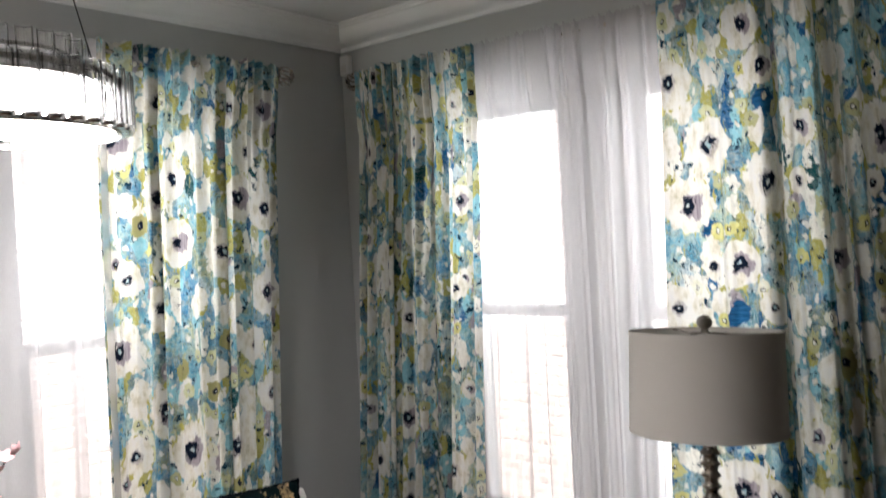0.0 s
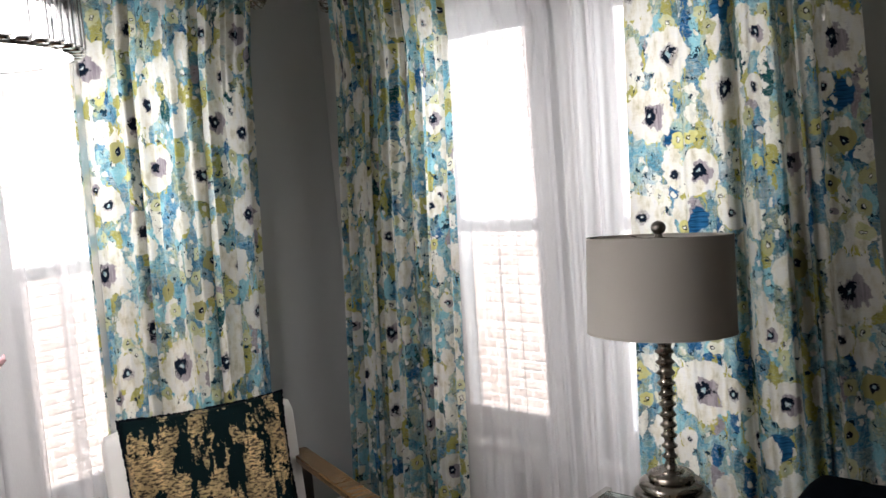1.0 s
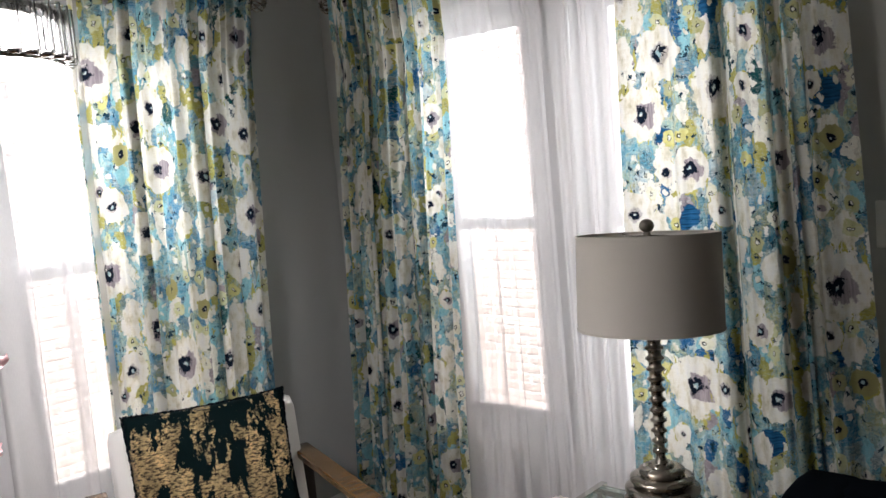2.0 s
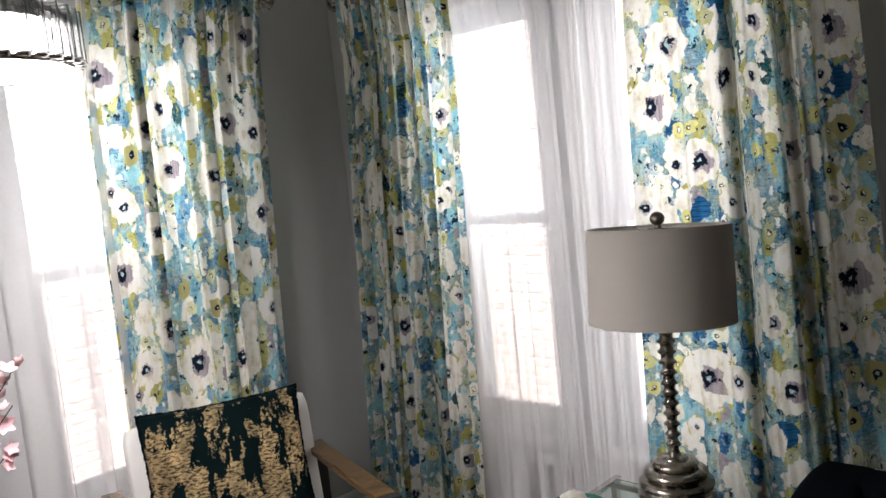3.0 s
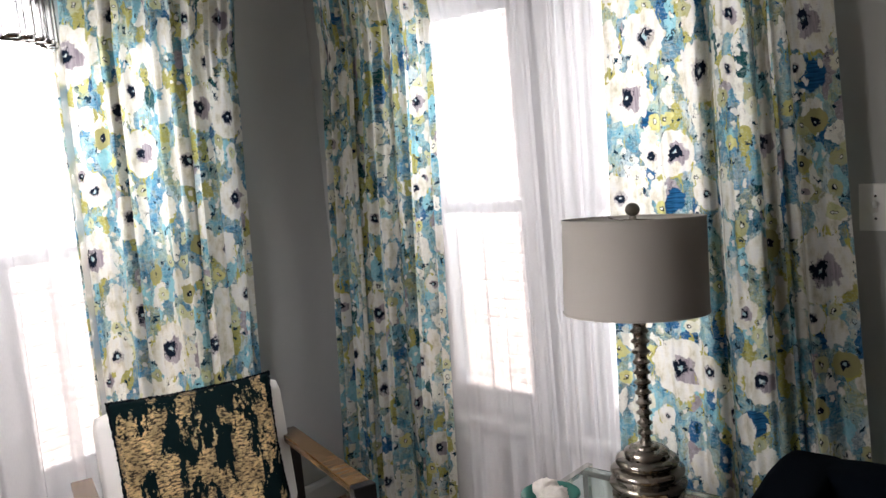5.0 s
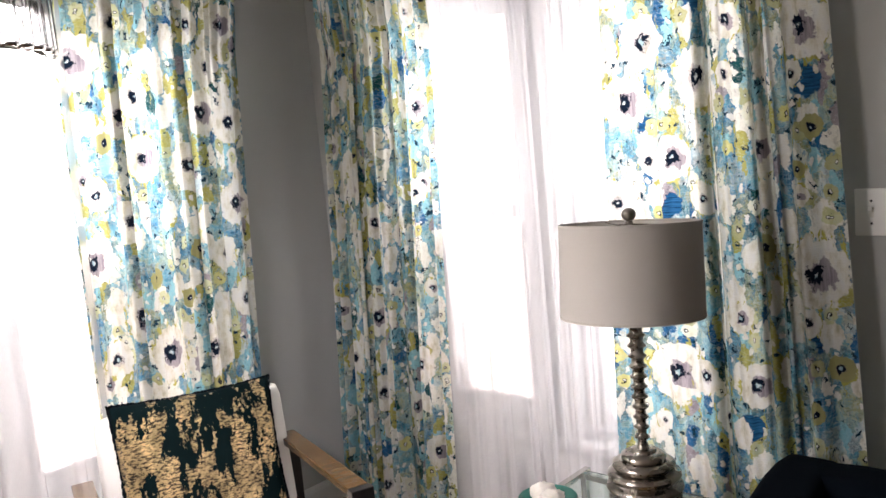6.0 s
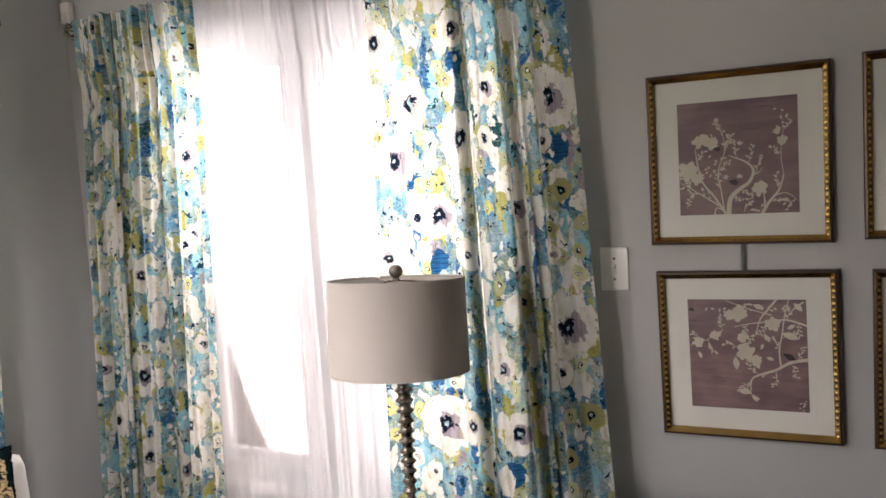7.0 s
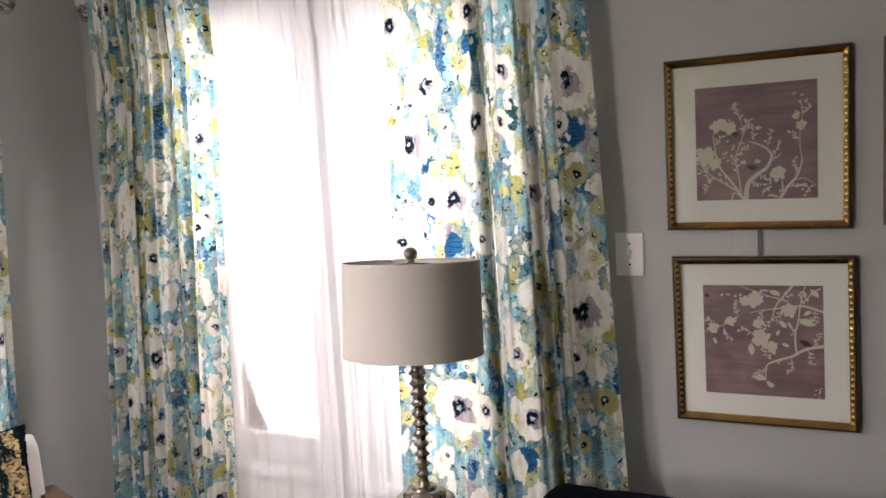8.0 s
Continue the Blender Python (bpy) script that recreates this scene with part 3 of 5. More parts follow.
# ---- curtains ----
def drape(name, material, along_y, top, bottom, plane, z_low, z_high, creases, depth, seed, label, swing=None, gather=1.0, pleats=(), laps=(), ruffle=0.03, head=0.25, columns=320, rows=90):
    """A hanging cloth gathered on a rod. top, bottom: its ends along the wall at rod height and at its hem; creases: how many narrow pinched folds part
    its broad panels; swing: how strongly the panels bow, along the width; gather: how far the folds narrow the print; head: how deep the gathers at the rod are;
    pleats: (start, edge, end, height) of folds that stand out slowly and turn back sharply;
    laps: (start, end, height) of stretches where the cloth is folded back over itself."""
    rng = random.Random(seed)
    pinches = [((k + 0.5 + rng.uniform(-0.33, 0.33)) / creases, rng.uniform(0.5, 1.0), rng.uniform(0.008, 0.014), rng.choice((-1, 1)), rng.uniform(0, 6.28)) for k in range(creases)]
    bows = [(rng.uniform(2.2, 3.4), rng.uniform(0, 6.28)), (rng.uniform(4.2, 6.0), rng.uniform(0, 6.28))]
    width = abs(top[1] - top[0])

    legs = []   # (start, end, how it lies) of each stretch of cloth between its turns
    at = 0.0
    for a, b, high in laps:
        legs += [(at, b, (a, b, high, 0)), (b, a, (a, b, high, 1))]
        at = a
    legs.append((at, 1.0, None))
    whole = sum(abs(b - a) for a, b, how in legs)

    def along_cloth(c):
        left = c * whole
        for a, b, how in legs:
            if left <= abs(b - a) or how is None:
                break
            left -= abs(b - a)
        u = a + left * (1 if b > a else -1)
        if how is None:
            return min(u, 1.0), 0.0
        low, top_end, high, back = how
        t = (u - low) / (top_end - low)
        if back:
            return u, high * t
        return u, high * (0.35 + 0.65 * t if t > 0 else 0.35 * max(0.0, 1 + (u - low) / 0.08))

    def shape(c, fall):
        """Where the cloth lies along the wall and how far it stands out, and the tight gathers at its head."""
        ease = min(1.0, 0.12 + fall * 3.0)
        u, lap = along_cloth(c)
        s0, s1 = top[0] + (bottom[0] - top[0]) * fall, top[1] + (bottom[1] - top[1]) * fall
        n = 0.0
        for at, deep, wide, lean, turn in pinches:
            off = (u - at - 0.012 * math.sin(2.4 * fall + turn)) * width
            d = depth * deep * (0.35 + 0.65 * min(1.0, swing(at)) if swing else 1.0) * (0.55 + 0.45 * math.sin(1.9 * fall + turn) ** 2)
            n += d * (0.55 * math.exp(-((off - lean * 2.1 * wide) / (1.5 * wide)) ** 2) - math.exp(-(off / wide) ** 2))
        bow = sum(math.sin(2 * math.pi * f * u + p + 0.6 * math.sin(1.4 * fall + p)) for f, p in bows)
        n = (n + 0.22 * depth * bow * (swing(u) if swing else 1.0) * min(1.0, 0.25 + 7 * u, 0.25 + 7 * (1 - u))) * ease
        for start, edge, end, high in pleats:
            shift = 0.012 * math.sin(2.1 * fall + 9 * edge)
            if start < u - shift < end:
                rise = (u - shift - start) / (edge - start) if u - shift < edge else (end - u + shift) / (end - edge)
                n += high * rise * rise * (3 - 2 * rise) * min(1.0, 0.3 + 2.0 * fall)
        n += lap * min(1.0, 0.5 + 2.0 * fall)
        tight = math.sin(2 * math.pi * creases * 1.8 * u + 2.6 * math.sin(11 * u + seed) + 1.3 * math.sin(31 * u)) * (0.65 + 0.45 * math.sin(17 * u + 2 * seed))
        n += head * depth * tight * max(0.0, 1 - fall * 4.5) + 0.024 * max(0.0, 1 - fall * 9) ** 0.5
        return s0 + (s1 - s0) * u, n, tight

    # the cloth's own width, column by column, along its folds at half height
    middle = [shape(c / columns, 0.5) for c in range(columns + 1)]
    cloth = [0.0]
    for a, b in zip(middle, middle[1:]):
        cloth.append(cloth[-1] + gather * math.hypot(b[0] - a[0], b[1] - a[1]))

    def on_cloth(along, height):
        fall = (z_high - height) / (z_high - z_low)
        line = [shape(c / columns, fall) for c in range(columns + 1)]
        return cloth[max(range(columns + 1), key=lambda c: line[c][1] - 6.0 * max(0.0, abs(line[c][0] - along) - 0.012))]

    if callable(material):
        material = material(on_cloth)
    bm = bmesh.new()
    layer = bm.loops.layers.uv.new("UVMap")
    grid, uvs = [], {}
    for r in range(rows + 1):
        v = r / rows
        line = []
        for c in range(columns + 1):
            s, n, tight = shape(c / columns, 1 - v)
            z = z_low + (z_high - z_low) * v
            if v > 0.975:
                z += ruffle * (0.16 * tight + 0.10 * math.sin(41 * c / columns * 6.28)) * (v - 0.975) / 0.025
            vert = bm.verts.new((plane + n, s, z) if along_y else (s, plane - n, z))
            uvs[vert] = (cloth[c], z)
            line.append(vert)
        grid.append(line)
    for a, b in zip(grid, grid[1:]):
        for i in range(columns):
            face = bm.faces.new((a[i], a[i + 1], b[i + 1], b[i]))
            face.smooth = True
            for loop in face.loops:
                loop[layer].uv = uvs[loop.vert]
    return tagged(part(name, bm, material), label, "curtain", "floral curtains" if "floral" in name else "voile curtains")


ROD_Z, WEST_ROD, NORTH_ROD = 2.185, -2.237, 2.24
WEST_WHITE = [(1.4, 2.04, 0.067), (1.67, 2.04, 0.06), (1.75, 1.89, 0.065), (1.83, 1.69, 0.07), (1.62, 1.54, 0.078), (1.38, 1.37, 0.069), (1.26, 1.47, 0.05), (1.73, 1.21, 0.06), (1.27, 0.91, 0.053), (1.64, 0.86, 0.09), (1.82, 1.02, 0.066), (1.44, 1.79, 0.059)]
WEST_GREY = [(1.83, 2.05, 0.066), (1.69, 1.73, 0.076), (1.38, 1.73, 0.073), (1.22, 1.52, 0.044), (1.45, 1.58, 0.075), (1.82, 1.39, 0.074), (1.24, 1.25, 0.074), (1.46, 0.89, 0.089), (1.36, 1.04, 0.077), (1.22, 0.84, 0.049), (1.25, 1.91, 0.089)]
WEST_OLIVE = [(1.3, 1.64, 0.036), (1.44, 1.16, 0.037), (1.63, 1.24, 0.035), (1.57, 1.07, 0.034), (1.63, 0.74, 0.039)]
CORNER_WHITE = [(-2.11, 1.9, 0.057), (-1.87, 1.91, 0.059), (-1.77, 1.57, 0.037), (-2.02, 1.39, 0.053), (-2.16, 1.24, 0.063), (-1.92, 1.25, 0.056), (-1.7, 1.37, 0.046), (-1.8, 0.89, 0.038), (-2.13, 0.68, 0.059), (-1.75, 0.7, 0.064), (-1.66, 2.02, 0.04), (-1.96, 0.55, 0.069), (-1.99, 0.15, 0.067)]
CORNER_GREY = [(-1.76, 1.88, 0.05), (-1.64, 1.68, 0.05), (-2.13, 1.56, 0.045), (-1.89, 1.57, 0.064), (-1.78, 1.21, 0.05), (-1.64, 1.4, 0.03), (-1.94, 0.87, 0.075), (-2.17, 0.89, 0.046), (-1.65, 1.0, 0.031), (-2.05, 2.18, 0.039), (-1.8, 0.51, 0.053), (-1.69, 0.35, 0.057)]
CORNER_OLIVE = [(-1.57, 2.05, 0.036), (-1.99, 1.52, 0.031)]
EAST_WHITE = [(-0.84, 1.97, 0.063), (-0.74, 1.78, 0.068), (-0.58, 1.66, 0.078), (-0.73, 1.43, 0.032), (-0.84, 1.31, 0.059), (-0.58, 1.32, 0.041), (-0.5, 1.66, 0.03), (-0.32, 1.64, 0.029), (-0.28, 0.98, 0.035), (-0.6, 0.79, 0.046), (-0.49, 0.68, 0.065), (-0.72, 0.63, 0.026)]
EAST_GREY = [(-0.82, 1.61, 0.074), (-0.63, 2.1, 0.059), (-0.57, 1.98, 0.052), (-0.65, 1.44, 0.06), (-0.47, 1.8, 0.045), (-0.41, 1.45, 0.066), (-0.28, 1.76, 0.08), (-0.29, 1.32, 0.027), (-0.25, 1.11, 0.09), (-0.51, 1.14, 0.032), (-0.48, 0.98, 0.043), (-0.67, 0.79, 0.086), (-0.42, 0.78, 0.057)]
EAST_NAVY = [(-0.27, 1.62, 0.055), (-0.24, 0.95, 0.055), (-0.42, 1.31, 0.05), (-0.66, 1.30, 0.045), (-0.57, 1.88, 0.05), (-0.44, 0.66, 0.05), (-0.51, 1.30, 0.03), (-0.75, 1.54, 0.04)]
EAST_OLIVE = [(-0.26, 1.5, 0.035), (-0.29, 1.39, 0.026), (-0.4, 1.18, 0.044), (-0.21, 0.85, 0.037), (-0.28, 0.73, 0.029)]
drape("floral_curtain", lambda on_cloth: floral_cloth("poppy_linen_west", WEST_WHITE, WEST_GREY, WEST_OLIVE, 0.3, on_cloth), True, (1.20, 1.90), (1.16, 1.80), WEST_ROD, 0.015, ROD_Z + 0.03, 7, 0.040, 3,
      "floor-length linen curtain printed with white poppies beside the armchair", gather=1.0, head=0.45, pleats=((0.10, 0.19, 0.22, 0.022), (0.30, 0.36, 0.39, 0.026), (0.50, 0.57, 0.60, 0.022), (0.68, 0.78, 0.80, 0.026)), laps=((0.24, 0.29, 0.022), (0.60, 0.66, 0.022)))
drape("floral_curtain", lambda on_cloth: floral_cloth("poppy_linen_corner", CORNER_WHITE, CORNER_GREY, CORNER_OLIVE, 1.9, on_cloth), False, (-2.135, -1.545), (-2.285, -1.635), NORTH_ROD, 0.015, ROD_Z + 0.03, 9, 0.042, 8,
      "floor-length linen curtain printed with white poppies in the room corner", gather=1.05, head=0.45, pleats=((0.16, 0.30, 0.33, 0.022), (0.36, 0.44, 0.47, 0.026), (0.50, 0.57, 0.63, 0.045), (0.72, 0.80, 0.83, 0.024)), laps=((0.27, 0.34, 0.022), (0.63, 0.68, 0.022)))
drape("floral_curtain", lambda on_cloth: floral_cloth("poppy_linen_east", EAST_WHITE, EAST_GREY, EAST_OLIVE, 4.2, on_cloth, EAST_NAVY), False, (-0.87, -0.245), (-0.91, -0.125), NORTH_ROD, 0.015, ROD_Z + 0.03, 7, 0.036, 12,
      "deeply folded linen curtain printed with white poppies behind the lamp", swing=lambda u: 0.15 + 1.6 * min(1, max(0, (u - 0.42) / 0.2)), gather=1.0,
      pleats=((0.24, 0.30, 0.325, 0.012), (0.56, 0.60, 0.62, 0.02), (0.80, 0.84, 0.87, 0.025)), laps=((0.45, 0.54, 0.035), (0.65, 0.77, 0.045)))
VOILE_LABEL = "sheer white voile curtain in front of a bright window"
drape("voile_curtain", VOILE, False, (-1.575, -1.20), (-1.66, -1.17), NORTH_ROD + 0.004, 0.015, ROD_Z + 0.03, 6, 0.009, 21, VOILE_LABEL, head=0.7, laps=((0.20, 0.235, 0.010), (0.47, 0.52, 0.010), (0.66, 0.685, 0.008), (0.86, 0.93, 0.012)))
drape("voile_curtain", VOILE, False, (-1.215, -0.845), (-1.19, -0.87), NORTH_ROD + 0.008, 0.015, ROD_Z + 0.03, 6, 0.009, 25, VOILE_LABEL, head=0.7, laps=((0.10, 0.17, 0.010), (0.36, 0.40, 0.010), (0.55, 0.62, 0.010), (0.80, 0.84, 0.008)))
drape("voile_curtain", VOILE, True, (0.35, 1.235), (0.33, 1.20), WEST_ROD - 0.004, 0.015, ROD_Z + 0.03, 9, 0.010, 31, VOILE_LABEL, head=0.7, laps=((0.30, 0.33, 0.010), (0.52, 0.58, 0.012), (0.70, 0.73, 0.010), (0.83, 0.88, 0.010)))


def curtain_rod(start, end, finial_end, label):
    """A rod from start to end, with a cage finial at finial_end."""
    rod = thing("curtain_rod", Matrix.Identity(4), label, "curtain rod", "metal curtain rods")
    part("rod", tube([start, end], 0.011, 14), PEWTER, rod, smooth=40)
    way = (Vector(finial_end) - Vector(end if (Vector(finial_end) - Vector(end)).length < 0.2 else start)).normalized()
    turn = way.to_track_quat("Z", "Y").to_matrix().to_4x4()
    m = Matrix.Translation(finial_end) @ turn
    bm = lathe([(0.0, -0.045), (0.013, -0.045), (0.016, -0.038), (0.013, -0.033), (0.012, -0.028), (0.0, -0.028)], 18)
    bmesh.ops.transform(bm, matrix=m, verts=bm.verts[:])
    finial = part("finial", bm, PEWTER, rod, smooth=40)
    for k in range(9):
        turn_by = 2 * math.pi * k / 9
        pts = [m @ Vector((0.035 * math.sin(a) * math.cos(turn_by + 0.5 * a), 0.035 * math.sin(a) * math.sin(turn_by + 0.5 * a), -0.035 * math.cos(a))) for a in [math.pi * i / 10 for i in range(11)]]
        part("cage_wire", tube(pts, 0.0036, 6), PEWTER, finial, smooth=50)
    part("core", lathe([(0.0, -0.02), (0.014, -0.014), (0.02, 0), (0.014, 0.014), (0.0, 0.02)], 16, m), CRYSTAL, finial, smooth=60)
    return rod


rod_w = curtain_rod((WEST_ROD, 0.32, ROD_Z), (WEST_ROD, 1.905, ROD_Z), (WEST_ROD, 1.945, ROD_Z), "antiqued silver curtain rod with a caged glass ball finial")
part("bracket", box((WEST + 0.001, 1.86, ROD_Z - 0.03), (WEST_ROD, 1.875, ROD_Z - 0.014), 0.003), PEWTER, rod_w)
rod_n = curtain_rod((-2.13, NORTH_ROD, ROD_Z), (0.02, NORTH_ROD, ROD_Z), (-2.17, NORTH_ROD, ROD_Z), "antiqued silver curtain rod with a caged glass ball finial")
for x in (-2.12, -1.2, -0.2):
    part("bracket", box((x, NORTH_ROD, ROD_Z - 0.03), (x + 0.015, NORTH - 0.001, ROD_Z - 0.014), 0.003), PEWTER, rod_n)

# ---- fixtures on the walls ----
sensor = thing("alarm_sensor", pose(-2.315, NORTH, 2.285), "small white plastic alarm sensor in the wall corner", "sensor")
part("case", box((-0.022, -0.030, -0.042), (0.026, -0.001, 0.040), 0.006), PLASTIC_WHITE, sensor)
part("lens", box((-0.013, -0.034, -0.03), (0.017, -0.0301, 0.0), 0.0015), MAT_BOARD, sensor)

switch = thing("light_switch", pose(-0.160, NORTH, 1.259), "white toggle light switch plate on the grey wall", "light switch")
part("plate", box((-0.041, -0.007, -0.063), (0.041, -0.0005, 0.063), 0.004), PLASTIC_WHITE, switch)
part("toggle_collar", box((-0.0065, -0.0085, -0.014), (0.0065, -0.0071, 0.014), 0.0006), MAT_BOARD, switch)
part("toggle", box((-0.0045, -0.024, -0.005), (0.0045, -0.0086, 0.009), 0.0015, pose(0, 0, 0, -22)), PLASTIC_WHITE, switch)
for z in (-0.030, 0.030):
    part("screw", lathe([(0.0, 0.0015), (0.0032, 0.001), (0.0036, 0)], 12, pose(0, -0.007, z, 90)), DARK_METAL, switch)

raceway = thing("cord_cover", pose(0.155, NORTH, 1.29), "grey painted cord cover with a thin cable between the frames", "cord cover")
part("channel", box((-0.034, -0.008, -0.038), (0.034, -0.0005, 0.038), 0.003), WALL_PAINT, raceway)
part("cable", tube([(0.040, -0.006, -0.038), (0.041, -0.006, 0), (0.040, -0.006, 0.038)], 0.0030, 8), CABLE_GREY, raceway)

# radiator cover under the north windows
cover = thing("radiator_cover", pose(-1.2, NORTH, 0), "white metal radiator cover with slotted grilles under the window", "radiator cover")
part("body", box((-0.62, -0.052, 0.0), (0.62, -0.018, 0.41), 0.006), TRIM_PAINT, cover)
# the body is uncut: near-black bars paint the shade inside each grille slot
slot = mesh_of(box((-0.019, -0.0535, -0.0050), (0.019, -0.0495, 0.0050)), "slot")
for x in (-0.43, -0.255, -0.175, -0.085, 0.10, 0.28, 0.42):
    for k in range(9):
        part("slot", slot, SLOT_SHADE, cover, at=pose(x + 0.022, 0, 0.215 + 0.0185 * k))


# ---- framed prints ----
def ribbon(bm, points, wide, tip, y):
    """A flat painted stroke in the print's own x and z."""
    points = [Vector((x, 0, z)) for x, z in points]
    smooth = []
    for k in range(len(points) - 1):
        a, b, c, d = points[max(k - 1, 0)], points[k], points[k + 1], points[min(k + 2, len(points) - 1)]
        for i in range(5):
            t = i / 5
            smooth.append(0.5 * ((2 * b) + (c - a) * t + (2 * a - 5 * b + 4 * c - d) * t * t + (3 * b - a - 3 * c + d) * t ** 3))
    smooth.append(points[-1])
    pairs = []
    for k, p in enumerate(smooth):
        way = (smooth[min(k + 1, len(smooth) - 1)] - smooth[max(k - 1, 0)]).normalized()
        side = Vector((-way.z, 0, way.x)) * 0.8 * (wide + (tip - wide) * k / (len(smooth) - 1)) / 2
        pairs.append([bm.verts.new((p.x + s * side.x, y, p.z + s * side.z)) for s in (1, -1)])
    for a, b in zip(pairs, pairs[1:]):
        bm.faces.new((a[0], a[1], b[1], b[0]))
    return smooth


def petals(bm, x, z, size, count, y, rng, squash=1.0):
    for k in range(count):
        turn = 2 * math.pi * (k + 0.5 * rng.random()) / count
        long, wide = size * (0.8 + 0.4 * rng.random()), size * (0.26 + 0.14 * rng.random())
        ring = []
        for i in range(9):
            a = 2 * math.pi * i / 9
            px, pz = long * (0.5 + 0.5 * math.cos(a)), wide * math.sin(a) * (1 + 0.2 * rng.random())
            ring.append(bm.verts.new((x + px * math.cos(turn) - pz * math.sin(turn), y - 0.00002 * k, z + squash * (px * math.sin(turn) + pz * math.cos(turn)))))
        bm.faces.new(ring)


def leaf(bm, x, z, long, wide, turn, y):
    ring = []
    for a, b in ((0, 0), (0.25, 0.7), (0.55, 1.0), (0.85, 0.5), (1.0, 0), (0.8, -0.55), (0.5, -0.9), (0.2, -0.6)):
        px, pz = long * a, wide * b / 2
        ring.append(bm.verts.new((x + px * math.cos(turn) - pz * math.sin(turn), y, z + px * math.sin(turn) + pz * math.cos(turn))))
    bm.faces.new(ring)


def sprig(bm, x, z, turn, long, leaves, rng, y):
    """A thin twig with small leaves on both sides."""
    points = [(x, z)]
    for k in range(4):
        turn += rng.uniform(-0.35, 0.35)
        points.append((points[-1][0] + long / 4 * math.cos(turn), points[-1][1] + long / 4 * math.sin(turn)))
    line = ribbon(bm, points, 0.007, 0.003, y)
    for k in range(leaves):
        at = line[int((0.2 + 0.8 * k / leaves) * (len(line) - 1))]
        leaf(bm, at.x, at.z, 0.026 + 0.018 * rng.random(), 0.012 + 0.006 * rng.random(), turn + rng.choice((-1, 1)) * rng.uniform(0.5, 1.2), y - 0.0004)


def blossom_art(bm, rng, y):
    """A branching tree with peony blossoms rising from the lower edge; x and z from 0 to 1."""
    ribbon(bm, [(0.42, 0.0), (0.44, 0.14), (0.52, 0.22), (0.60, 0.28), (0.635, 0.38), (0.58, 0.45), (0.50, 0.49), (0.43, 0.52)], 0.055, 0.006, y)
    ribbon(bm, [(0.62, 0.34), (0.68, 0.36), (0.71, 0.40)], 0.016, 0.004, y)
    ribbon(bm, [(0.40, 0.0), (0.30, 0.16), (0.20, 0.30), (0.16, 0.48), (0.15, 0.60)], 0.030, 0.006, y)
    ribbon(bm, [(0.34, 0.08), (0.22, 0.16), (0.10, 0.24), (0.0, 0.30)], 0.018, 0.005, y)
    ribbon(bm, [(0.38, 0.06), (0.36, 0.22), (0.34, 0.38), (0.40, 0.56), (0.38, 0.72), (0.33, 0.84)], 0.016, 0.004, y)
    ribbon(bm, [(0.70, 0.0), (0.76, 0.10), (0.84, 0.20), (0.88, 0.33)], 0.034, 0.014, y)
    ribbon(bm, [(0.88, 0.33), (0.86, 0.50), (0.88, 0.70), (0.87, 0.86)], 0.008, 0.004, y)
    ribbon(bm, [(0.72, 0.04), (0.72, 0.14), (0.70, 0.24)], 0.018, 0.006, y)
    ribbon(bm, [(0.80, 0.15), (0.90, 0.17), (0.99, 0.10)], 0.012, 0.005, y)
    ribbon(bm, [(0.30, 0.0), (0.32, 0.06), (0.38, 0.03)], 0.018, 0.008, y)
    for x, z, s in ((0.20, 0.66, 0.10), (0.30, 0.63, 0.075), (0.08, 0.40, 0.13), (0.16, 0.33, 0.08), (0.68, 0.22, 0.10), (0.87, 0.62, 0.065), (0.83, 0.70, 0.045)):
        petals(bm, x, z, 0.72 * s, 6, y - 0.0002, rng)
        petals(bm, x + 0.02, z + 0.02, 0.45 * s, 5, y - 0.0005, rng)
    for x, z in ((0.53, 0.62), (0.40, 0.33), (0.52, 0.33)):
        petals(bm, x, z, 0.03, 5, y - 0.0002, rng, 0.7)
    for x, z, turn, long in ((0.50, 0.49, 1.8, 0.16), (0.60, 0.44, 1.3, 0.18), (0.20, 0.30, 2.4, 0.14), (0.16, 0.48, 0.9, 0.12), (0.36, 0.22, 2.3, 0.15), (0.34, 0.38, 0.7, 0.14), (0.40, 0.56, 0.9, 0.17), (0.38, 0.72, 2.2, 0.14),
                             (0.76, 0.10, 0.4, 0.16), (0.84, 0.20, 2.2, 0.16), (0.87, 0.50, 2.0, 0.13), (0.88, 0.70, 0.9, 0.12), (0.44, 0.14, 0.3, 0.16), (0.52, 0.22, -0.3, 0.14), (0.10, 0.24, 1.7, 0.13), (0.66, 0.36, 1.7, 0.15), (0.06, 0.06, 1.0, 0.15), (0.55, 0.02, 1.2, 0.12)):
        sprig(bm, x, z, turn, long, 7, rng, y)
    stems = ((0.33, 0.62, 0.84, 9, 0.05), (0.87, 0.72, 0.90, 8, 0.05), (0.30, 0.36, 0.56, 12, 0.10), (0.03, 0.22, 0.32, 7, 0.06), (0.18, 0.16, 0.26, 9, 0.08), (0.66, 0.02, 0.10, 8, 0.08), (0.92, 0.02, 0.12, 8, 0.08), (0.42, 0.58, 0.72, 8, 0.05))
    for x, z0, z1, count, spread in stems:
        for k in range(count):
            leaf(bm, min(0.97, max(0.02, x + spread * (rng.random() - 0.5) * 2)), z0 + (z1 - z0) * rng.random(), 0.032, 0.018, 6.28 * rng.random(), y - 0.0004)


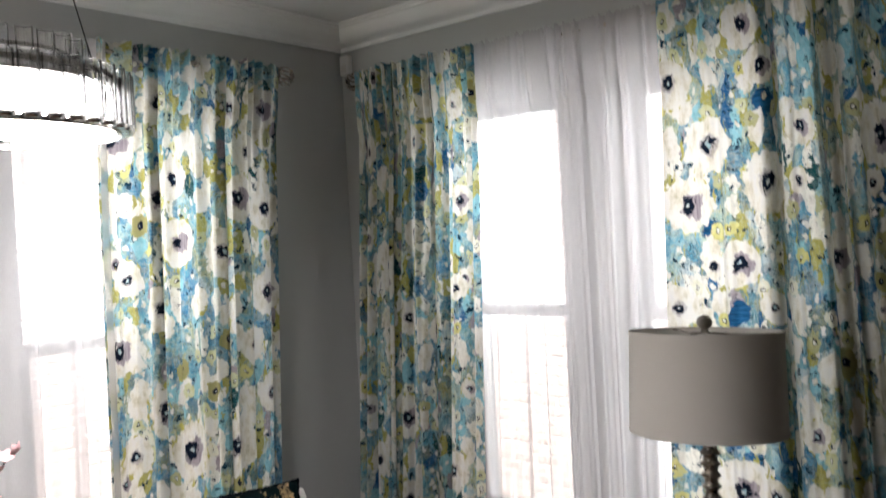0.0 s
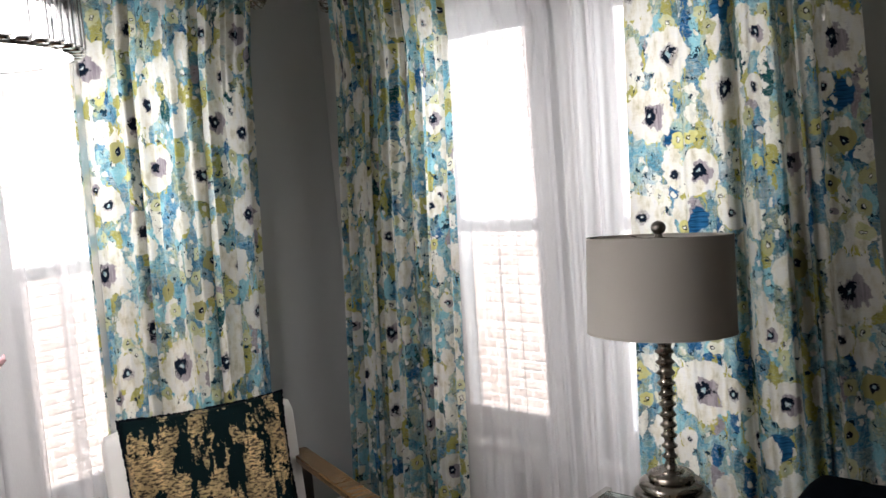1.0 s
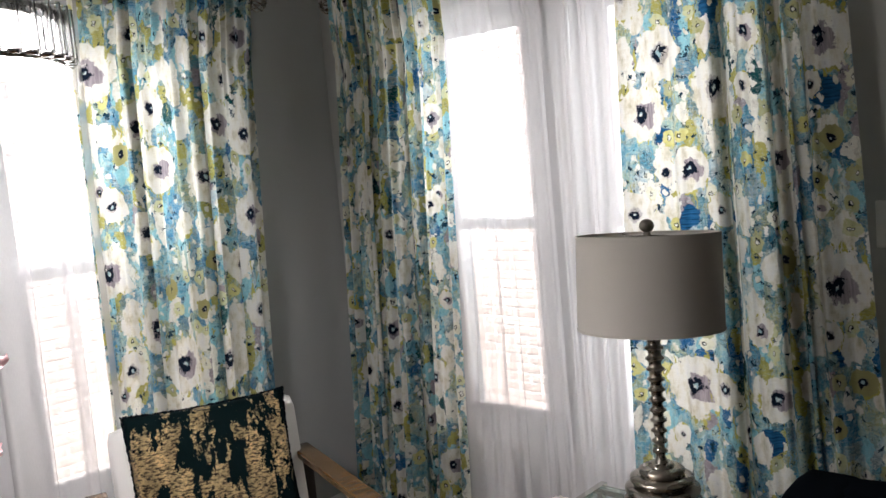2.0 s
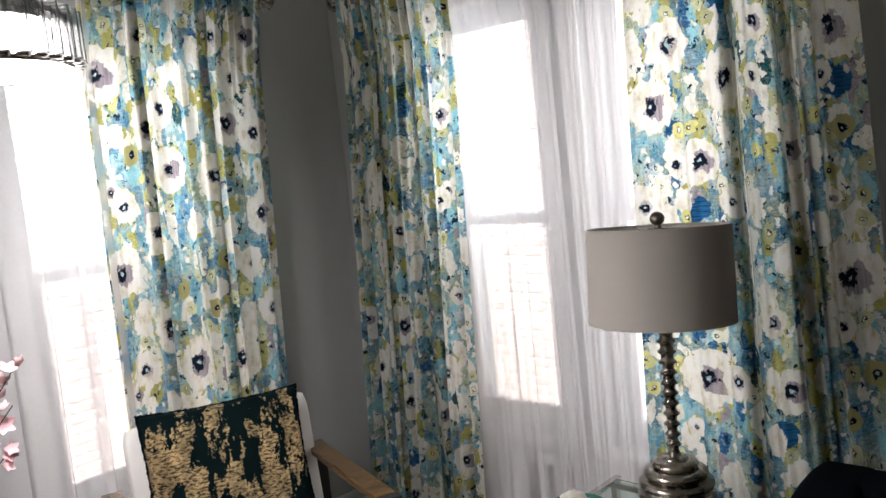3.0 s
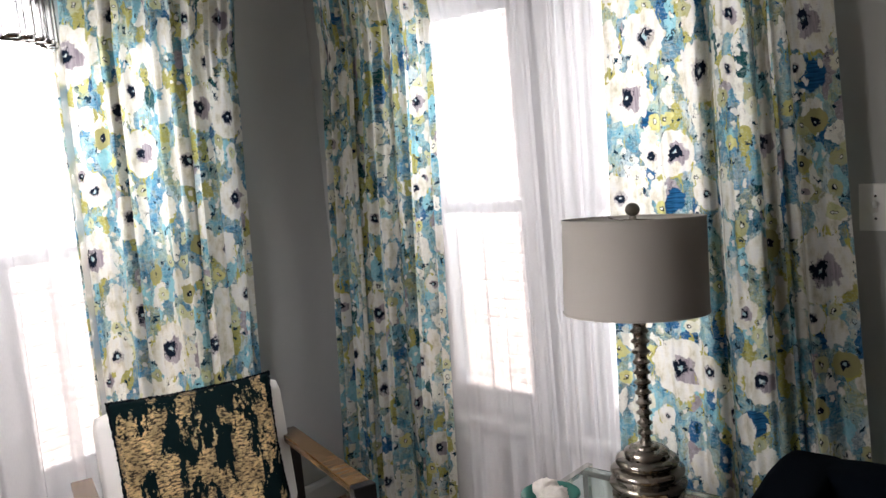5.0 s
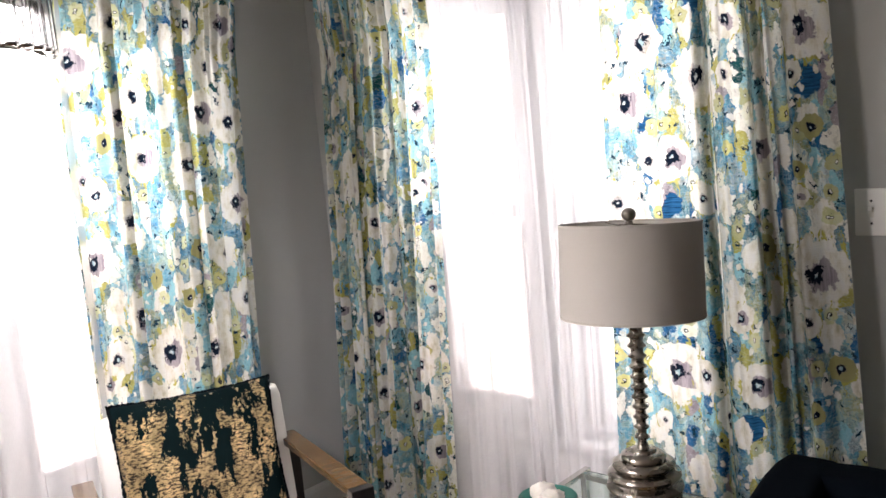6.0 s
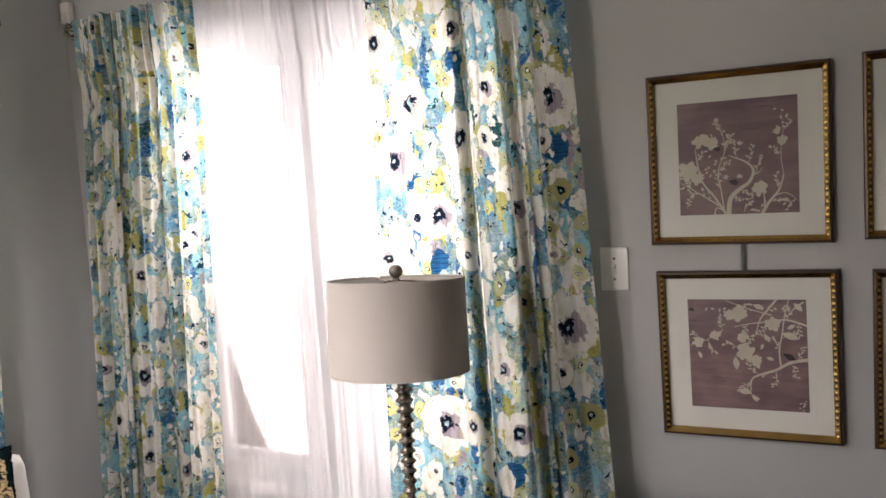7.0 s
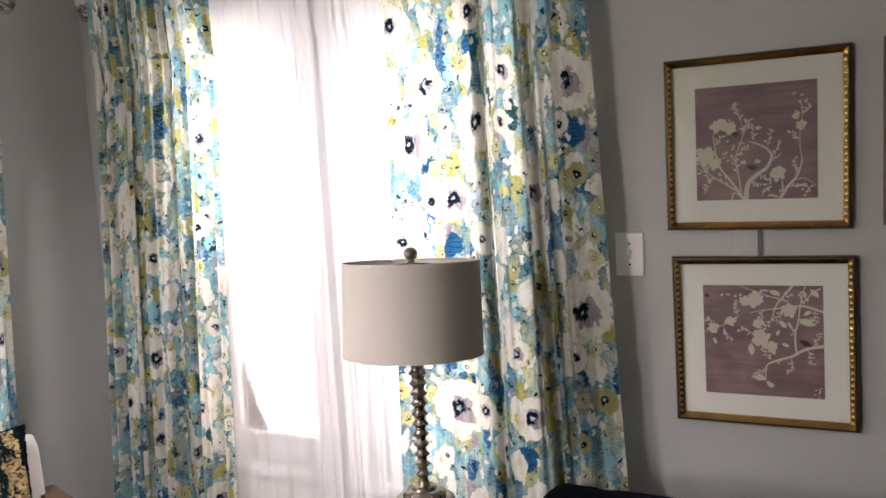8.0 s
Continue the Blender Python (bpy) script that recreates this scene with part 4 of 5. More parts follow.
def branch_art(bm, rng, y):
    """Blossoming boughs that hang from the upper corner; x and z from 0 to 1."""
    ribbon(bm, [(1.0, 0.47), (0.86, 0.44), (0.74, 0.37), (0.60, 0.32), (0.53, 0.27), (0.52, 0.14)], 0.040, 0.010, y)
    ribbon(bm, [(0.78, 0.40), (0.77, 0.55), (0.80, 0.70), (0.82, 0.84), (0.86, 1.0)], 0.020, 0.010, y)
    ribbon(bm, [(1.0, 0.77), (0.84, 0.82), (0.68, 0.80), (0.52, 0.78), (0.40, 0.75)], 0.024, 0.006, y)
    ribbon(bm, [(0.76, 1.0), (0.68, 0.90), (0.62, 0.82), (0.58, 0.68)], 0.026, 0.008, y)
    ribbon(bm, [(0.72, 0.86), (0.52, 0.92), (0.33, 0.99)], 0.014, 0.006, y)
    ribbon(bm, [(0.30, 0.72), (0.16, 0.63), (0.0, 0.57)], 0.010, 0.005, y)
    ribbon(bm, [(0.64, 0.34), (0.62, 0.30), (0.66, 0.33)], 0.012, 0.006, y)
    ribbon(bm, [(0.98, 0.98), (0.90, 0.92), (0.86, 0.86)], 0.018, 0.008, y)
    for x, z, s in ((0.48, 0.52, 0.13), (0.44, 0.87, 0.11), (0.35, 0.86, 0.07), (0.72, 0.78, 0.10), (0.23, 0.67, 0.065), (0.08, 0.60, 0.07), (0.47, 0.65, 0.07), (0.56, 0.45, 0.08)):
        petals(bm, x, z, 0.72 * s, 6, y - 0.0002, rng)
        petals(bm, x + 0.03, z + 0.015, 0.45 * s, 5, y - 0.0005, rng)
    for x, z, long, turn in ((0.80, 0.70, 0.14, -0.35), (0.40, 0.48, 0.12, -1.5), (0.55, 0.46, 0.10, -1.0), (0.84, 0.74, 0.08, 0.5), (0.52, 0.14, 0.09, 2.4), (0.51, 0.15, 0.10, 2.9), (0.53, 0.14, 0.08, -1.0), (0.53, 0.12, 0.07, -0.4),
                             (0.66, 0.48, 0.07, -0.3), (0.62, 0.55, 0.06, 1.2), (0.66, 0.92, 0.10, 2.8), (0.90, 0.97, 0.10, -0.8), (0.08, 0.52, 0.07, -1.2), (0.70, 0.62, 0.09, 2.2)):
        leaf(bm, x, z, long, 0.5 * long, turn, y - 0.0006)
    for x, z, turn, long in ((0.86, 0.44, -1.0, 0.16), (0.74, 0.37, -1.4, 0.17), (0.60, 0.32, 2.6, 0.16), (0.78, 0.55, 2.4, 0.15), (0.80, 0.66, 0.4, 0.14), (0.68, 0.80, -1.9, 0.15), (0.52, 0.78, -2.2, 0.15), (0.84, 0.82, 1.4, 0.12),
                             (0.60, 0.70, -2.6, 0.16), (0.52, 0.92, -2.4, 0.13), (0.16, 0.63, -1.2, 0.16), (0.30, 0.72, 1.9, 0.15), (0.53, 0.27, -2.3, 0.17), (0.92, 0.46, 1.1, 0.14), (0.10, 0.60, 2.0, 0.13), (0.93, 0.80, -1.2, 0.14), (0.42, 0.56, 2.7, 0.14)):
        sprig(bm, x, z, turn, long, 7, rng, y)
    for k in range(20):
        leaf(bm, 0.16 + 0.7 * rng.random(), 0.90 + 0.08 * rng.random(), 0.035, 0.02, 6.28 * rng.random(), y - 0.0004)
    for k in range(8):
        leaf(bm, 0.93 + 0.05 * rng.random(), 0.02 + 0.08 * rng.random(), 0.02, 0.014, 6.28 * rng.random(), y - 0.0004)


def framed_print(place, art, dark_spots, lines, seed, label):
    """A square print in an ivory mat and a beaded gold moulding. Own x along the wall, its back at y = 0."""
    rng = random.Random(seed)
    pic = thing("framed_print", place, label, "framed print", "framed botanical prints")
    half, face = 0.2315, 0.021
    profile = [(half, -0.001), (half, -0.020), (half - 0.003, -0.026), (half - 0.008, -0.027), (half - 0.015, -0.019), (half - face + 0.002, -0.015), (half - face, -0.013), (half - face, -0.001)]
    for k in range(4):
        bm = bmesh.new()
        rows = [[bm.verts.new((-r, y, r)), bm.verts.new((r, y, r))] for r, y in profile]
        for n, (a, b) in enumerate(zip(rows, rows[1:] + rows[:1])):
            bm.faces.new((a[0], a[1], b[1], b[0])).material_index = 1 if n < 3 else 0
        bm.faces.new([r[0] for r in rows])
        bm.faces.new([r[1] for r in rows])
        side = part("moulding", bm, GOLD_LEAF, pic, at=pose(0, 0, 0, 0, 90 * k, 0))
        side.data.materials.append(BRONZE_EDGE)
        if k % 2:
            count = 26
            bead = mesh_of(lathe([(0.0, 0.0050), (0.0045, 0.0044), (0.0078, 0.0026), (0.0092, 0)], 12, pose(0, 0, 0, 90) @ Matrix.Diagonal((1.0, 0.98, 1, 1))), "bead", 60)
            bead.materials.append(GOLD_LEAF)
            for i in range(count):
                part("bead", bead, GOLD_LEAF, side, at=pose(-half + 0.022 + (2 * half - 0.044) * i / (count - 1), -0.0185, half - 0.0115))
    inner, hole = half - face + 0.001, 0.1515
    part("mat", box((-inner, -0.006, -inner), (inner, -0.002, inner)), MAT_BOARD, pic, "ivory mat")
    part("print", box((-hole, -0.0072, -hole), (hole, -0.0062, hole)), PRINT, pic, "mauve print with cream blossom branches")
    bm = bmesh.new()
    art(bm, rng, 0.0)
    bmesh.ops.transform(bm, matrix=Matrix.Translation((-hole, -0.0078, -hole)) @ Matrix.Diagonal((2 * hole, 1, 2 * hole, 1)), verts=bm.verts[:])
    for plane, way in (((hole, 0, 0), (1, 0, 0)), ((-hole, 0, 0), (-1, 0, 0)), ((0, 0, hole), (0, 0, 1)), ((0, 0, -hole), (0, 0, -1))):
        bmesh.ops.bisect_plane(bm, geom=bm.verts[:] + bm.edges[:] + bm.faces[:], plane_co=plane, plane_no=way, clear_outer=True)
    part("blossoms", bm, CREAM_INK, pic, "cream blossoms and branches")
    bm = bmesh.new()
    for x, z, long, turn in dark_spots:
        leaf(bm, x, z, long, 0.42 * long, turn, 0)
        leaf(bm, x + 0.02, z - 0.005, 0.7 * long, 0.5 * long, turn - 0.15, -0.0004)
    for x, z, long in lines:
        ribbon(bm, [(x, z), (x + 0.3 * long, z + 0.006), (x + 0.6 * long, z - 0.004), (x + long, z + 0.004)], 0.006, 0.003, 0.0)
    bmesh.ops.transform(bm, matrix=Matrix.Translation((-hole, -0.0086, -hole)) @ Matrix.Diagonal((2 * hole, 1, 2 * hole, 1)), verts=bm.verts[:])
    part("dark_marks", bm, DARK_INK, pic, "small dark marks and faint script lines")
    pane = part("glazing", box((-inner, -0.0112, -inner), (inner, -0.0100, inner)), CLEAR_PANE, pic)
    pane.visible_shadow = False
    return pic


upper = framed_print(pose(0.184, NORTH, 1.559), blossom_art, [(0.42, 0.29, 0.10, -0.1), (0.30, 0.58, 0.07, 0.15)], [(0.68, 0.92, 0.2), (0.56, 0.74, 0.12), (0.73, 0.60, 0.10)], 5,
                     "square mauve blossom print in ivory mat and beaded gold frame")
lower = framed_print(pose(0.196, NORTH, 1.024, 0, -0.7, 0), branch_art, [(0.80, 0.52, 0.12, -0.5), (0.005, 0.90, 0.05, 0.5)], [(0.02, 0.80, 0.16), (0.20, 0.28, 0.16), (0.12, 0.35, 0.12)], 9,
                     "square mauve bough print in ivory mat and beaded gold frame")
copy_thing(upper, pose(0.716, NORTH, 1.566))
copy_thing(lower, pose(0.732, NORTH, 1.027))

# ---- chandelier ----
chandelier = thing("chandelier", pose(-1.313, 0.528, 0), "round lit chandelier of clear glass tubes round a white acrylic drum", "chandelier")
CH_R, CH_Z0, CH_Z1 = 0.224, 1.782, 1.884
dome = [(0.0, CH_Z0 - 0.014)] + [((CH_R - 0.022) * math.sin(a), CH_Z0 + 0.004 - 0.018 * math.cos(a) ** 2) for a in [math.pi / 2 * k / 8 for k in range(1, 9)]]
part("diffuser", lathe(dome + [(CH_R - 0.022, CH_Z0 + 0.008), (0.0, CH_Z0 + 0.008)], 56), LIT_ACRYLIC, chandelier, "lit white acrylic diffuser", smooth=60)
part("inner_drum", lathe([(CH_R - 0.05, CH_Z0 + 0.010), (CH_R - 0.05, CH_Z1 - 0.026), (CH_R - 0.06, CH_Z1 - 0.026), (CH_R - 0.06, CH_Z0 + 0.010)], 56, closed=True), LIT_DRUM, chandelier, "lit white inner drum", smooth=40)
part("top_plate", lathe([(0.0, CH_Z1 - 0.022), (CH_R - 0.036, CH_Z1 - 0.022), (CH_R - 0.036, CH_Z1 - 0.018), (0.0, CH_Z1 - 0.018)], 56), CHROME, chandelier, smooth=30)
part("top_ring", lathe([(CH_R - 0.03, CH_Z1 - 0.012), (CH_R - 0.020, CH_Z1 - 0.012), (CH_R - 0.020, CH_Z1 - 0.002), (CH_R - 0.03, CH_Z1 - 0.002)], 56, closed=True), CHROME, chandelier, smooth=40)
part("bottom_ring", lathe([(CH_R - 0.021, CH_Z0 - 0.004), (CH_R - 0.012, CH_Z0 - 0.006), (CH_R - 0.012, CH_Z0 + 0.004), (CH_R - 0.021, CH_Z0 + 0.006)], 56, closed=True), CHROME, chandelier, smooth=40)
part("boss", lathe([(0.0, CH_Z0 - 0.034), (0.012, CH_Z0 - 0.033), (0.014, CH_Z0 - 0.022), (0.030, CH_Z0 - 0.019), (0.032, CH_Z0 - 0.014), (0.0, CH_Z0 - 0.012)], 28), CHROME, chandelier, smooth=35)
bar_mesh = mesh_of(lathe([(0.0135, CH_Z0 + 0.006), (0.0165, CH_Z0 + 0.007), (0.0165, CH_Z1 - 0.001), (0.0135, CH_Z1)], 20, closed=True), "glass_tube", 40)
clip_mesh = mesh_of(lathe([(0.0, CH_Z0 - 0.002), (0.012, CH_Z0 - 0.002), (0.0145, CH_Z0 + 0.001), (0.0145, CH_Z0 + 0.0055), (0.0, CH_Z0 + 0.0055)], 14), "clip", 40)
for k in range(38):
    turn = pose(0, 0, 0, 0, 0, 360 * k / 38 + 3) @ pose(CH_R - 0.004, 0, 0)
    bar = part("glass_tube", bar_mesh, CRYSTAL, chandelier, at=turn)
    part("clip", clip_mesh, CHROME, chandelier, at=turn)
inner_mesh = mesh_of(lathe([(0.0115, CH_Z0 + 0.075), (0.0135, CH_Z0 + 0.076), (0.0135, CH_Z0 + 0.155), (0.0115, CH_Z0 + 0.156)], 18, closed=True), "inner_glass_tube", 40)
part("inner_ring", lathe([(0.128, CH_Z0 + 0.128), (0.138, CH_Z0 + 0.128), (0.138, CH_Z0 + 0.134), (0.128, CH_Z0 + 0.134)], 48, closed=True), CHROME, chandelier, smooth=40)
for k in range(26):
    part("inner_glass_tube", inner_mesh, CRYSTAL, chandelier, at=pose(0, 0, 0, 0, 0, 360 * k / 26) @ pose(0.152, 0, 0))
for k in range(3):
    a = radians(120 * k + 32)
    x, y = (CH_R - 0.025) * math.cos(a), (CH_R - 0.025) * math.sin(a)
    part("cable", tube([(x, y, CH_Z1 - 0.004), (0.06 * math.cos(a), 0.06 * math.sin(a), TOP - 0.025)], 0.0014, 6), DARK_METAL, chandelier)
part("canopy", lathe([(0.0, TOP), (0.075, TOP), (0.075, TOP - 0.022), (0.068, TOP - 0.027), (0.0, TOP - 0.027)], 40), CHROME, chandelier, smooth=35)

# ---- end table, lamp and shells ----
TABLE_Z = 0.46
table = thing("end_table", pose(-0.68, 1.84, 0), "glass-topped end table with a slim chrome frame", "table")
part("glass_top", box((-0.285, -0.29, TABLE_Z - 0.010), (0.285, 0.29, TABLE_Z - 0.001), 0.002), TABLE_GLASS, table)
for x in (-0.292, 0.292):
    part("side_bar", box((x - 0.011, -0.33, TABLE_Z - 0.022), (x + 0.011, 0.315, TABLE_Z), 0.002), CHROME, table)
    for y in (-0.292, 0.292):
        part("leg", box((x - 0.010, y - 0.010, 0), (x + 0.010, y + 0.010, TABLE_Z - 0.0225), 0.002), CHROME, table)
for y in (-0.3, 0.3):
    part("cross_bar", box((-0.325, y - 0.009, TABLE_Z - 0.0225 - 0.02), (0.325, y + 0.009, TABLE_Z - 0.0225), 0.002), CHROME, table)

lamp = thing("table_lamp", pose(-0.642, 1.925, TABLE_Z), "antiqued silver table lamp with a grey linen drum shade", "lamp")
ball = [(0.0, 0.001), (0.070, 0.001), (0.074, 0.010), (0.070, 0.016)]
for k, (z, r) in enumerate(((0.034, 0.088), (0.066, 0.100), (0.100, 0.105), (0.134, 0.101), (0.162, 0.086), (0.184, 0.062))):
    ball += [(r - 0.016, z - 0.014), (r - 0.004, z - 0.010), (r, z - 0.002), (r - 0.001, z + 0.004), (r - 0.010, z + 0.010), (r - 0.018, z + 0.014)]
ball += [(0.036, 0.198), (0.034, 0.203), (0.026, 0.207), (0.0, 0.207)]
part("base", lathe(ball, 56), PEWTER, lamp, "ridged silver ball base", smooth=50)
col = [(0.0, 0.206), (0.019, 0.206)]
for k in range(13):
    z = 0.238 + 0.0285 * k
    big = 0.0205 + 0.0005 * k
    col += [(big - 0.0085, z - 0.0135), (big - 0.0080, z - 0.009), (big - 0.004, z - 0.0045), (big, z - 0.0015), (big, z + 0.0015), (big - 0.004, z + 0.0045), (big - 0.0080, z + 0.009)]
col += [(0.016, 0.60), (0.016, 0.615), (0.010, 0.62), (0.0, 0.62)]
part("column", lathe(col, 28), PEWTER, lamp, "turned silver column of stacked rings", smooth=50)
SH0, SH1, SHR = 0.580, 0.829, 0.190
# the shade sits a little askew on its harp, tipped back from the room
ASKEW = pose(0, 0, SH1) @ Matrix.Rotation(radians(4.2), 4, Vector((-0.87, -0.49, 0))) @ Matrix.Rotation(radians(1.5), 4, Vector((-0.49, 0.87, 0))) @ pose(0, 0, -SH1)
part("socket", lathe([(0.0, 0.62), (0.017, 0.62), (0.019, 0.65), (0.014, 0.66), (0.0, 0.66)], 20), PEWTER, lamp, smooth=40)
part("bulb", lathe([(0.0, 0.658), (0.013, 0.66), (0.016, 0.68), (0.028, 0.71), (0.028, 0.73), (0.016, 0.75), (0.0, 0.755)], 20), VASE_WHITE, lamp, smooth=60)
shade = part("shade", lathe([(SHR, SH0), (SHR - 0.004, SH1), (SHR - 0.0055, SH1), (SHR - 0.0015, SH0)], 72, closed=True), LINEN, lamp, "grey linen drum shade", smooth=40, at=ASKEW)
part("lining", lathe([(SHR - 0.0020, SH0 + 0.003), (SHR - 0.0060, SH1 - 0.003), (SHR - 0.0072, SH1 - 0.003), (SHR - 0.0032, SH0 + 0.003)], 72, closed=True), LINING, shade, smooth=40)
for z, r in ((SH0 + 0.002, SHR + 0.0006), (SH1 - 0.002, SHR - 0.0034)):
    part("rim", lathe([(r, z - 0.003), (r + 0.0012, z), (r, z + 0.003), (r - 0.004, z + 0.003), (r - 0.004, z - 0.003)], 72, closed=True), LINEN, shade, smooth=50)
for k in range(3):
    a = radians(120 * k + 20)
    part("spoke", tube([(0, 0, SH1 - 0.004), (0.5 * SHR * math.cos(a), 0.5 * SHR * math.sin(a), SH1 - 0.009), ((SHR - 0.008) * math.cos(a), (SHR - 0.008) * math.sin(a), SH1 - 0.004)], 0.0022, 6), PEWTER, lamp, at=ASKEW)
harp = [(0.055 * math.cos(a), 0, 0.655 + 0.0 + 0.165 * math.sin(a)) for a in [math.pi * k / 12 for k in range(13)]]
part("harp", tube(harp, 0.002, 6), PEWTER, lamp)
knob = [(0.0, SH1 - 0.005), (0.010, SH1 - 0.005), (0.010, SH1 + 0.002), (0.006, SH1 + 0.006)]
knob += [(0.019 * math.sin(a) + 0.0006 * (k % 2), SH1 + 0.022 - 0.018 * math.cos(a)) for k, a in enumerate([0.35 + 2.75 * i / 12 for i in range(13)])] + [(0.0, SH1 + 0.041)]
part("finial", lathe(knob, 26), HAMMERED, lamp, "pitted dark silver ball finial", smooth=50)

bowl = thing("bowl", pose(-0.884, 1.80, TABLE_Z + 0.0005) @ Matrix.Diagonal((0.84, 0.84, 0.92, 1)), "sea-green glazed bowl holding white coral pieces", "bowl")
part("dish", lathe([(0.0, 0.0), (0.045, 0.0), (0.060, 0.008), (0.085, 0.030), (0.098, 0.058), (0.101, 0.060), (0.100, 0.063), (0.094, 0.060), (0.078, 0.030), (0.050, 0.012), (0.0, 0.010)], 48), GREEN_GLAZE, bowl, smooth=50)


def rough_lump(name, place, size, seed, material, label, category, dent=False):
    bm = bmesh.new()
    bmesh.ops.create_icosphere(bm, subdivisions=4, radius=1.0)
    shift = Vector((seed * 3.1, seed * 1.7, 0))
    for v in bm.verts:
        k = 1 + 0.30 * noise.noise(v.co * 1.6 + shift) + 0.14 * noise.noise(v.co * 5 + shift) + 0.06 * noise.noise(v.co * 13 + shift)
        if dent:
            k *= 1 + 0.05 * math.sin(9 * math.atan2(v.co.y, v.co.x)) - 0.35 * max(0, v.co.z - 0.75) / 0.25
        v.co = Vector((v.co.x * size[0], v.co.y * size[1], v.co.z * size[2])) * k
    return tagged(part(name, bm, material, smooth=180, at=place), label, category)


rough_lump("coral", pose(-0.902, 1.812, TABLE_Z + 0.058), (0.038, 0.038, 0.034), 1, SHELL, "chalky white coral lump in the green bowl", "coral")
rough_lump("coral", pose(-0.860, 1.785, TABLE_Z + 0.056), (0.038, 0.040, 0.032), 2, SHELL, "chalky white coral lump in the green bowl", "coral")
rough_lump("sea_urchin", pose(-0.552, 1.788, TABLE_Z + 0.066), (0.058, 0.054, 0.067), 3, TAN_SHELL, "tan ridged sea urchin shell on the glass table", "shell", True)

# ---- armchair with its pillow ----
chair = thing("armchair", pose(-1.895, 1.31, 0, 0, 0, -20), "cream upholstered armchair with honey wood arms, angled in the corner", "armchair")


def cushion_box(lo, hi, r, m=None, puff=0.0):
    """A soft, rounded block."""
    bm = bmesh.new()
    bmesh.ops.create_cube(bm, size=1.0)
    bmesh.ops.subdivide_edges(bm, edges=bm.edges[:], cuts=9, use_grid_fill=True)
    size = [b - a for a, b in zip(lo, hi)]
    mid = [(a + b) / 2 for a, b in zip(lo, hi)]
    for v in bm.verts:
        p = Vector([c * s for c, s in zip(v.co, size)])
        core = Vector([max(-s / 2 + r, min(s / 2 - r, c)) for c, s in zip(p, size)])
        away = p - core
        if away.length > 1e-6:
            p = core + away.normalized() * min(r, away.length)
        n = [c / (s / 2) for c, s in zip(p, size)]
        p.x += puff * n[0] * (1 - n[1] ** 2) * (1 - n[2] ** 2)
        v.co = p + Vector(mid)
    if m is not None:
        bmesh.ops.transform(bm, matrix=m, verts=bm.verts[:])
    return bm


part("backrest", cushion_box((-0.06, -0.29, -0.02), (0.06, 0.315, 0.430), 0.035, pose(-0.075, 0.01, 0.345, 0, -10), 0.015), CREAM_CLOTH, chair, "cream upholstered backrest", smooth=60)
part("seat", cushion_box((-0.06, -0.30, 0.24), (0.53, 0.30, 0.372), 0.035), CREAM_CLOTH, chair, "cream upholstered seat", smooth=60)
part("seat_frame", box((-0.10, -0.30, 0.19), (0.52, 0.30, 0.238), 0.005), DARK_METAL, chair)
for s in (-1, 1):
    part("armrest", box((-0.14, s * 0.335 - 0.032, 0.578), (0.53, s * 0.335 + 0.032, 0.602), 0.004, pose(0.5, 0, 0.59, 0, -2) @ pose(-0.5, 0, -0.59)), ARM_WOOD, chair, "flat honey-coloured wooden armrest")
    part("leg", box((0.5315, s * 0.335 - 0.034, 0), (0.565, s * 0.335 + 0.034, 0.603), 0.003), DARK_METAL, chair, "black metal leg")
    part("leg", box((-0.13, s * 0.335 - 0.03, 0), (-0.09, s * 0.335 + 0.03, 0.556), 0.003), DARK_METAL, chair, "black metal leg")
    part("stretcher", box((-0.088, s * 0.335 - 0.012, 0.235), (0.531, s * 0.335 + 0.012, 0.265), 0.003), DARK_METAL, chair)

pillow = thing("throw_pillow", pose(-1.895, 1.31, 0, 0, 0, -20) @ pose(0.112, 0.004, 0.378, 0, -18, 0) @ pose(0, 0, 0, -1.2, 0, 0), "square dark green velvet pillow with worn gold foil on the armchair", "pillow")
bm = bmesh.new()
bmesh.ops.create_grid(bm, x_segments=34, y_segments=34, size=1.0)
front = bm.verts[:]
bmesh.ops.duplicate(bm, geom=bm.verts[:] + bm.edges[:] + bm.faces[:])
for k, v in enumerate(bm.verts):
    a, b = v.co.x, v.co.y
    side = 1 if k < len(front) else -1
    puff = ((1 - a * a) * (1 - b * b)) ** 0.42
    pinch = 0.045 * (1 - abs(a)) * abs(b) + 0.0
    wave = 0.010 * noise.noise(Vector((2.5 * a, 2.5 * b, side)))
    v.co = Vector((side * 0.075 * puff + wave * puff, 0.255 * a * (1 - 0.05 * (1 - b * b)), 0.236 + 0.236 * b * (1 - 0.05 * (1 - a * a))))
bmesh.ops.remove_doubles(bm, verts=bm.verts[:], dist=0.002)
part("cover", bm, FOIL, pillow, smooth=180)
bm = bmesh.new()
rng = random.Random(4)
for k in range(260):
    q = k / 260 * 4
    e, t = int(q), 2 * (q - int(q)) - 1
    a, b = ((t, 1), (1, -t), (-t, -1), (-1, t))[e]
    y, z = 0.255 * a * (1 - 0.05 * (1 - b * b)), 0.236 + 0.236 * b * (1 - 0.05 * (1 - a * a))
    r = 0.0035 + 0.003 * rng.random()
    add_lathe(bm, [(0, -r), (0.8 * r, -0.5 * r), (r, 0.1 * r), (0.6 * r, 0.8 * r), (0, r)], 6, pose(0.003 * (rng.random() - 0.5), y, z, 360 * rng.random(), 90 * rng.random()))
part("fringe", bm, NAVY_VELVET, pillow, smooth=180)

